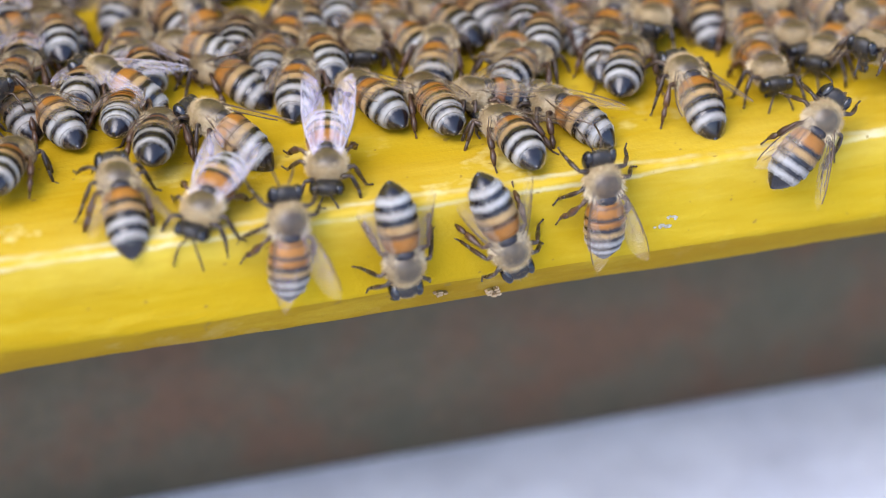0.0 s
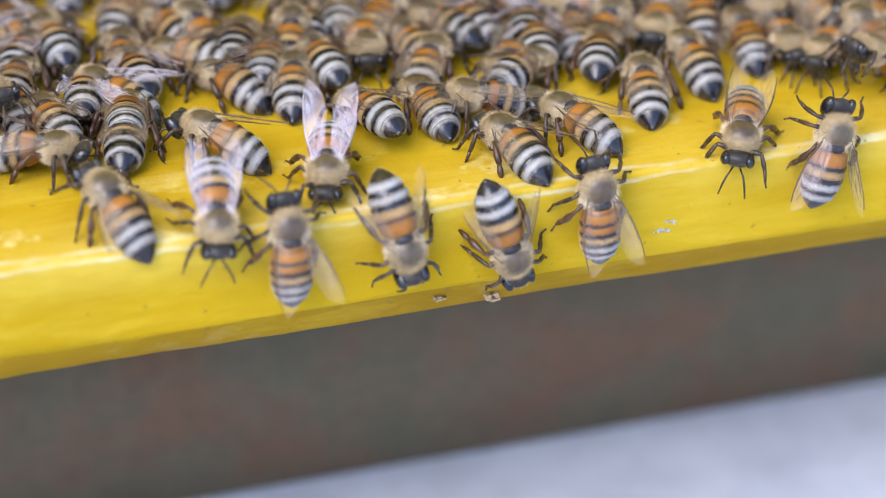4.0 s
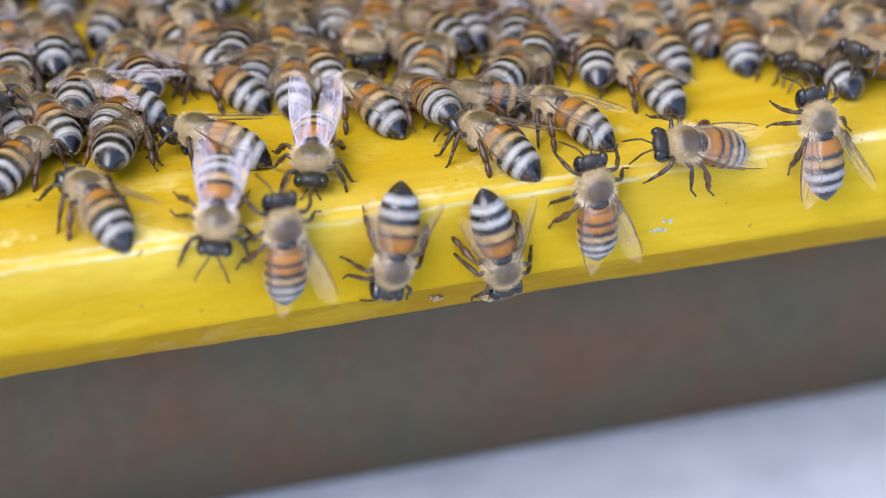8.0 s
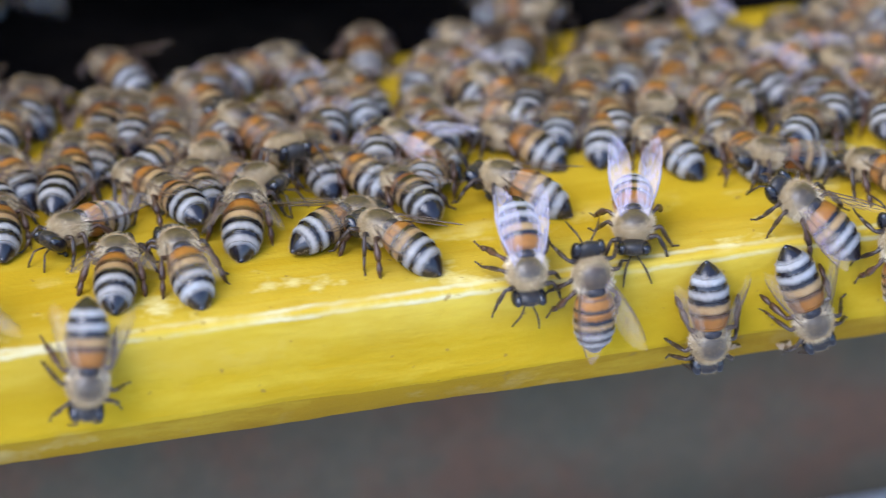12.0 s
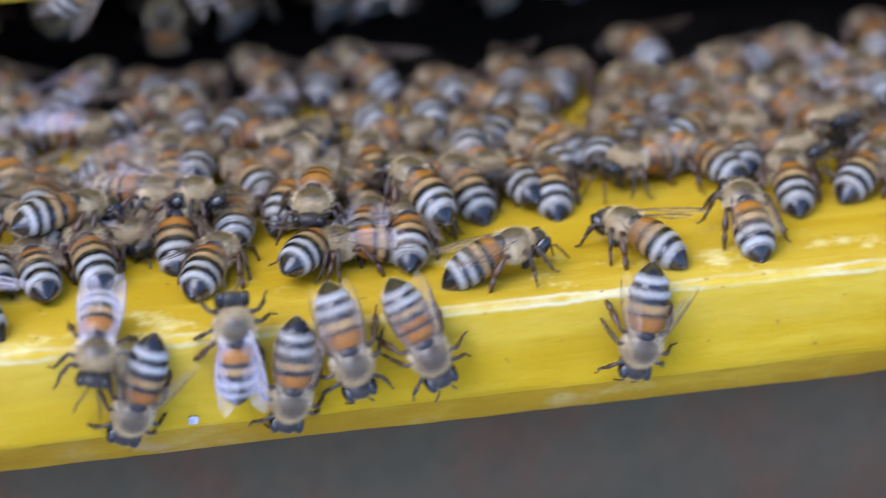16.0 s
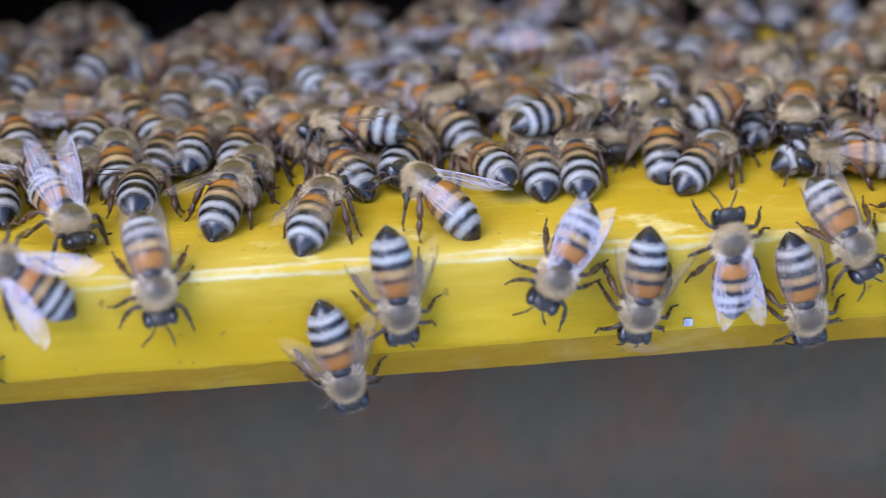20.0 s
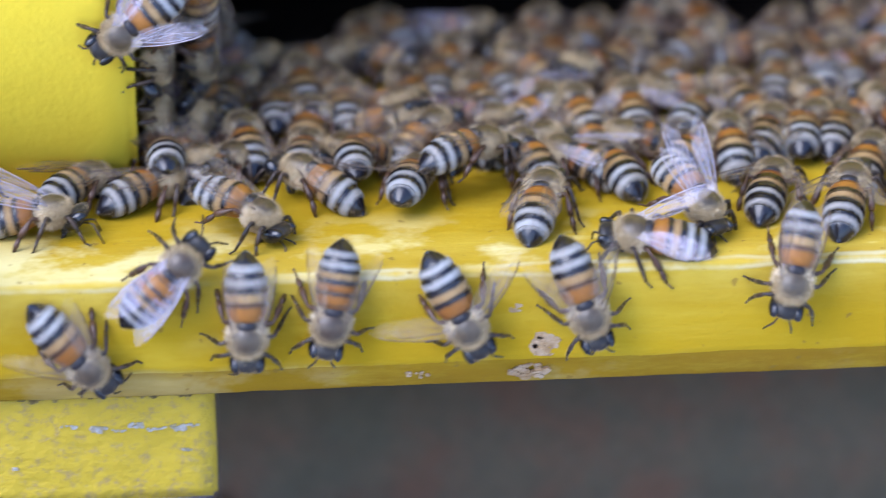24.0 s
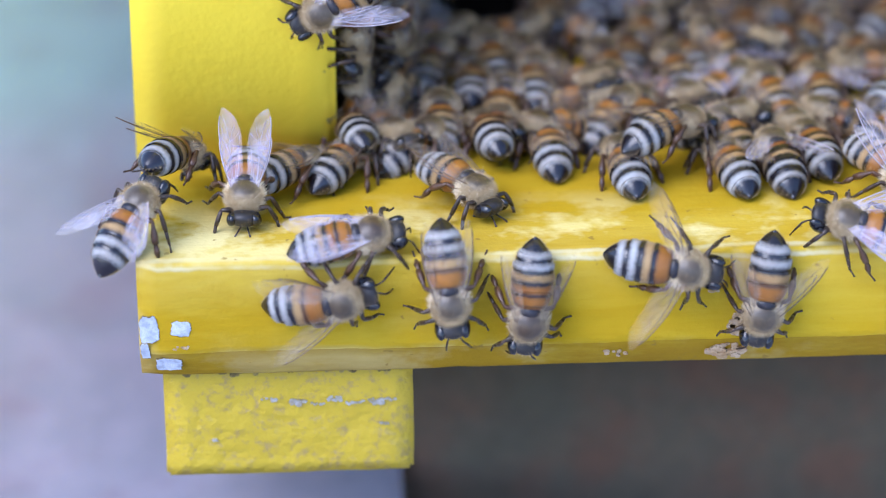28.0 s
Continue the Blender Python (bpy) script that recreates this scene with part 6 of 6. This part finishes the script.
    walk(BEES["c9"], board_rows(43, (22.5, -108.6, -1.5, -177, 5), (23, -108.0, -4.2, -182, 5), (23.5, -108.1, -2.5, -177, 5), (24, -108.7, -1.6, -169, 5), (24.5, -109.0, -1.3, -164, 5), (25, -108.8, -0.5, -168, 5), (25.5, -108.9, -0.2, -167, 4), (26, -108.6, -3.2, -180, 7), (26.5, -108.7, -2.7, -174, 5), (27, -109.2, -3.8, -166, 5), (27.5, -109.3, -3.1, -167, 6), (28, -109.3, -3.3, -174, 6)))
    walk(BEES["c10"], board_rows(44, (23, -117.7, -2.5, -179, 7), (23.5, -117.6, -1.3, -178, 5), (24, -117.8, -2.4, -179, 7), (24.5, -118.0, -2.6, -187, 6), (25, -118.4, -4.2, -174, 5), (25.5, -117.8, -2.1, -181, 6), (26, -117.6, -4.9, -173, 6), (26.5, -118.2, -2.2, -200, 6), (27, -117.7, -2.7, -170, 7), (27.5, -118.0, -3.1, -178, 5), (28, -118.0, -1.4, -185, 5)))
    walk(BEES["c11"], board_rows(45, (22.5, -98.7, 7.5, -103, -6), (23, -101.5, 10.8, -72, 5), (24, -108.9, 17.8, -51, 10), (25, -112.0, 20.2, -42, -6), (26.5, -112.0, 24.0, -10, -12)))
    walk(BEES["c12"], board_rows(46, (22.5, -116.2, 13.7, 105, -6), (23, -116.5, 14.8, 108, -6), (24, -118.3, 11.0, 125, -18), (24.5, -117.1, 9.9, 120, -25), (25, -118.0, 15.2, 126, -18), (25.5, -118.2, 13.8, 118, -19), (26, -116.3, 14.9, 131, -6), (26.5, -117.4, 13.6, 129, -21), (27, -117.7, 13.8, 124, -19), (27.5, -118.4, 12.3, 115, -24), (28, -116.3, 12.4, 139, -12)))
    walk(BEES["c13"], board_rows(47, (23, -126.3, 3.5, 74, 5), (23.5, -125.5, 0.2, 42, 2), (24, -126.5, -0.4, 46, 1), (24.5, -127.9, -0.4, 53, 1), (25, -127.9, -0.3, 75, 5), (25.5, -130.1, -0.1, 95, 5), (26, -130.0, -0.3, 93, 4), (26.5, -130.1, 0.4, 103, 3), (27, -129.4, 0.7, 109, 2), (27.5, -129.9, 1.4, 105, 2), (28, -128.7, 2.2, 83, 4)))
    walk(BEES["c14"], board_rows(48, (24, -136.1, -5.9, 138, 4), (24.5, -137.3, -4.5, 141, 5), (25, -136.2, -7.7, 149, 5), (25.5, -136.4, -8.0, 154, 3), (26, -137.2, -6.7, 147, 3), (26.5, -135.7, -6.3, 119, 5), (27, -137.3, -4.8, 98, 4), (27.5, -133.4, -4.0, 82, 7), (28, -131.7, -3.6, 78, 9)))
    walk(BEES["c15"], board_rows(49, (24, -140.6, 12.5, 96, 5), (25, -138.9, 12.5, 105, 5), (25.5, -139.4, 10.5, 124, -6), (26, -139.4, 7.6, 152, -14), (26.5, -140.0, 11.6, 175, -16), (27, -138.5, 10.2, 178, -17), (28, -138.5, 12.5, 183, -18)))
    walk(BEES["c16"], board_rows(50, (24.5, -147.1, 15.6, 3, 2), (25, -147.1, 16.0, 2, 2), (26, -147.1, 16.2, 1, 2), (26.5, -146.8, 15.4, 12, -1), (27, -146.5, 14.2, 27, -4), (27.5, -146.4, 14.0, 28, -14), (28, -146.3, 13.8, 28, -23), high=2))
    walk(BEES["c17"], board_rows(51, (25, -152.5, 1.0, 84, 34), (26, -150.4, 2.4, 95, 36), (27, -151.2, 2.2, 90, 36), (27.5, -151.2, 3.2, 60, 26), (28, -151.0, 4.0, 31, 16)))
    walk(BEES["c18"], board_rows(52, (24, -135.5, 19.0, 37, -8), (25, -134.1, 19.1, 37, -7), (26, -134.9, 17.4, 43, -13), (28, -134.1, 16.4, 45, -10)))
    walk(BEES["c19"], board_rows(53, (23.5, -128.0, 19.6, 56, -4), (24, -128.2, 18.8, 57, -2), (24.5, -127.4, 17.8, 52, 6), (25, -126.5, 18.1, 21, 0), (25.5, -127.2, 16.5, 26, 10), (26, -127.6, 18.4, 20, 1), (26.5, -127.5, 18.2, 26, -2), (27, -127.6, 18.4, 30, -2), (27.5, -128.3, 18.8, 32, -1), (28, -128.4, 19.0, 33, -2)))
    walk(BEES["c20"], board_rows(54, (24, -125.6, 24.7, -1, -18), (25, -126.2, 24.8, 1, -18), (28, -126.7, 24.4, -11, -18)))
    walk(BEES["c21"], board_rows(55, (22.5, -101.1, 18.0, 25, -5), (23, -98.4, 18.8, 48, -10), (23.5, -98.6, 19.7, 21, -18), (24, -99.4, 17.6, 18, -9), (24.5, -98.6, 18.0, 19, -1), (25, -97.8, 19.3, 7, 0), (25.5, -97.6, 18.6, 7, -6), (26, -97.3, 17.5, 18, 1), (26.5, -97.1, 18.8, 12, 0), (27, -97.3, 17.9, 0, -6), (27.5, -97.5, 17.9, -3, -4), (28, -97.6, 16.9, -7, -1)))
    walk(BEES["c22"], board_rows(56, (24, -105.5, 24.3, -3, -10), (24.5, -104.6, 22.7, -6, -13), (25, -104.1, 22.1, -3, -12), (25.5, -103.6, 22.5, -6, -12), (26, -105.0, 22.3, -5, -4), (26.5, -105.9, 20.7, -2, -3), (27, -105.7, 21.5, -9, 1), (27.5, -106.0, 21.4, -3, 0), (28, -105.5, 22.0, -5, 1)))
    walk(BEES["c23"], board_rows(57, (22.5, -87.0, 6.2, 27, 14), (23, -86.7, 7.2, 21, 14), (23.5, -86.9, 9.4, 18, 12), (24, -86.5, 10.0, 18, 10), (24.5, -87.7, 8.2, 25, 10), (25, -86.7, 13.5, 13, 5), (25.5, -86.6, 13.2, -7, 7), (26, -86.5, 13.9, -10, 5), (27, -86.8, 13.3, -3, 10), (27.5, -86.4, 14.5, -13, 4), (28, -86.2, 16.3, -13, -1)))
    walk(BEES["c24"], board_rows(58, (20.5, -80.4, 20.6, -28, 5), (22.5, -80.2, 18.5, -54, 16), (23, -81.0, 20.3, -60, 10), (23.5, -80.6, 20.9, -57, 8), (24, -80.3, 21.3, -53, 9), (24.5, -80.0, 21.0, -51, 8), (25, -80.3, 21.4, -46, 5), (25.5, -79.1, 20.7, -49, 7), (26, -79.4, 23.2, -51, 1), (26.5, -79.1, 22.1, -41, -1), (27, -79.7, 19.7, -23, -2), (27.5, -80.6, 17.0, -21, 3), (28, -80.9, 16.6, -8, 6)))
    walk(BEES["c25"], board_rows(59, (19.5, -62.6, 13.9, 13, 5), (20, -61.9, 16.0, 10, -12), (20.5, -62.5, 16.1, 29, -6), (22.5, -62.2, 15.5, 26, 5), (23, -60.8, 18.6, 30, 0), (24, -61.5, 12.8, 20, 5)))
    walk(BEES["c26"], board_rows(60, (18, -52.7, 8.2, 12, 10), (18.5, -53.4, 6.1, 22, 20), (19, -53.9, 6.0, 26, 22), (19.5, -53.2, 10.1, 19, 19), (20, -53.1, 12.6, 23, 15), (20.5, -53.3, 12.9, 17, 14), (22.5, -55.3, 9.3, 11, 15), (23, -54.9, 8.1, 21, 15), (24, -54.0, 8.3, 19, 15)))
    walk(BEES["c27"], board_rows(61, (17.5, -44.0, 9.5, 14, 1), (18, -43.9, 7.9, 34, 9), (18.5, -42.7, 10.1, 40, 5), (19, -43.8, 7.7, 44, 9), (19.5, -43.2, 9.2, 43, 8), (20, -44.3, 7.4, 25, 11), (20.5, -44.6, 13.1, 3, 5), (22.5, -43.8, 6.7, -4, 15), (23, -43.9, 11.1, -2, 5)))
    walk(BEES["c28"], board_rows(62, (19.5, -40.7, 19.4, -9, -12), (20, -39.8, 19.9, -24, 0), (20.5, -40.3, 18.1, -19, -12), (22.5, -38.0, 18.7, -24, -6)))
    walk(BEES["c29"], board_rows(63, (16, -20.1, 15.7, -6, -2), (16.5, -20.5, 14.7, -3, -2), (17, -20.9, 17.7, -13, -5), (17.5, -19.7, 17.4, -7, -1), (18, -19.3, 17.8, -6, -2), (18.5, -19.5, 15.7, -6, 5), (19, -20.0, 19.2, -6, -2), (19.5, -19.0, 19.3, 3, 4), (20, -19.1, 17.1, 1, 5), (20.5, -19.4, 15.8, -7, 3)))
    walk(BEES["c30"], board_rows(64, (17, -25.4, 17.2, -19, -7), (17.5, -25.6, 17.6, -17, -13), (18, -25.8, 18.0, -14, -14), (18.5, -25.7, 17.9, -15, -12), (19, -25.8, 18.4, -13, -12), (19.5, -24.9, 18.6, -15, -8), (20, -24.6, 17.0, -16, -10), (20.5, -24.7, 15.7, -24, -10)))
    walk(BEES["c31"], board_rows(65, (15.5, -0.5, 14.7, 32, -11), (16, -2.1, 12.7, 28, -1), (16.5, 1.4, 15.1, 24, -7), (17, 1.2, 14.8, 35, -6), (17.5, 1.1, 15.8, 36, 0), (18, -2.4, 10.7, 31, 7), (18.5, -1.0, 14.0, 33, 5), (19, -2.7, 11.3, 36, 8), (19.5, -4.0, 11.0, 41, 7), (20, -1.3, 15.1, 41, 1), (20.5, -4.0, 12.0, 45, 3)))
    walk(BEES["c32"], board_rows(66, (15.5, 9.9, 13.9, 54, -5), (16, 9.1, 12.6, 42, -9), (16.5, 10.5, 14.7, 51, -3), (17, 11.4, 14.1, 39, -15), (17.5, 10.3, 14.0, 57, 2), (18, 8.9, 11.8, 70, 4), (18.5, 9.8, 13.6, 70, 0), (19, 9.4, 12.8, 57, -2), (19.5, 10.7, 14.5, 68, 2), (20, 11.4, 15.6, 72, -3)))
    walk(BEES["c33"], board_rows(67, (17, -11.7, 23.8, 146, -6), (18.5, -11.5, 23.9, 168, -12), (19.5, -10.5, 27.6, 155, -6), (20, -10.4, 26.0, 171, -6), (20.5, -10.7, 25.3, 159, -6)))
    walk(BEES["c34"], board_rows(68, (16, -5.0, 24.0, 112, 3), (18, -0.3, 22.0, 114, 0), (18.5, 0.8, 22.0, 104, 2), (19.5, 3.2, 22.5, 80, 8), high=3.2))
    walk(BEES["c36"], board_rows(69, (17, -34.2, 19.6, 20, -6), (18.5, -34.0, 21.5, 25, -6), (19.5, -35.2, 22.7, 16, -6), (20, -32.8, 21.2, 27, -6), (20.5, -34.1, 22.3, 20, -12)))
    walk(BEES["c37"], board_rows(70, (18.5, -53.7, 27.7, 19, 5), (19.5, -54.9, 27.8, 13, -6)))
    for i, (bee, x, s, h, nod, high) in enumerate(CROWD):
        r = random.Random(1000 + i)
        rows, dx, ds, dh = [], 0.0, 0.0, 0.0
        t = 0.0
        while t < 28.0:
            rows.append((t, on_board(x + dx, s + ds, h + dh, high, nod + r.uniform(-3, 3))))
            t = round(t + r.uniform(1.2, 3.2), 2)
            dx, ds, dh = r.uniform(-0.7, 0.7), r.uniform(-0.7, 0.7), r.uniform(-12, 12)
        rows.append((28.0, on_board(x, s, h, high, nod)))
        walk(bee, rows)
    # antennae and fore legs feel about
    for i, (name, bee) in enumerate(BEES.items()):
        r = random.Random(7000 + i)
        head = next(c for c in bee.children if c.name.startswith("head"))
        legs = [c for c in bee.children if c.name.startswith("leg")]
        for feeler in [c for c in head.children if c.name.startswith("antenna")] + [legs[0], legs[3]]:
            still = feeler.matrix_basis.copy()
            swing = 14 if feeler.name.startswith("antenna") else 5
            n = r.randint(24, 34)
            walk(feeler, [(28.0 * j / n, still @ pose(0, 0, 0, r.uniform(-swing, swing), 0, r.uniform(-swing, swing))) for j in range(n + 1)])
    for i, (bee, m) in enumerate(PERCHED):
        r = random.Random(3000 + i)
        rows = [(2.8 * j, m @ pose(r.uniform(-0.5, 0.5) * MM, r.uniform(-0.5, 0.5) * MM, 0, 0, 0, r.uniform(-9, 9))) for j in range(11)]
        walk(bee, rows)


motions()
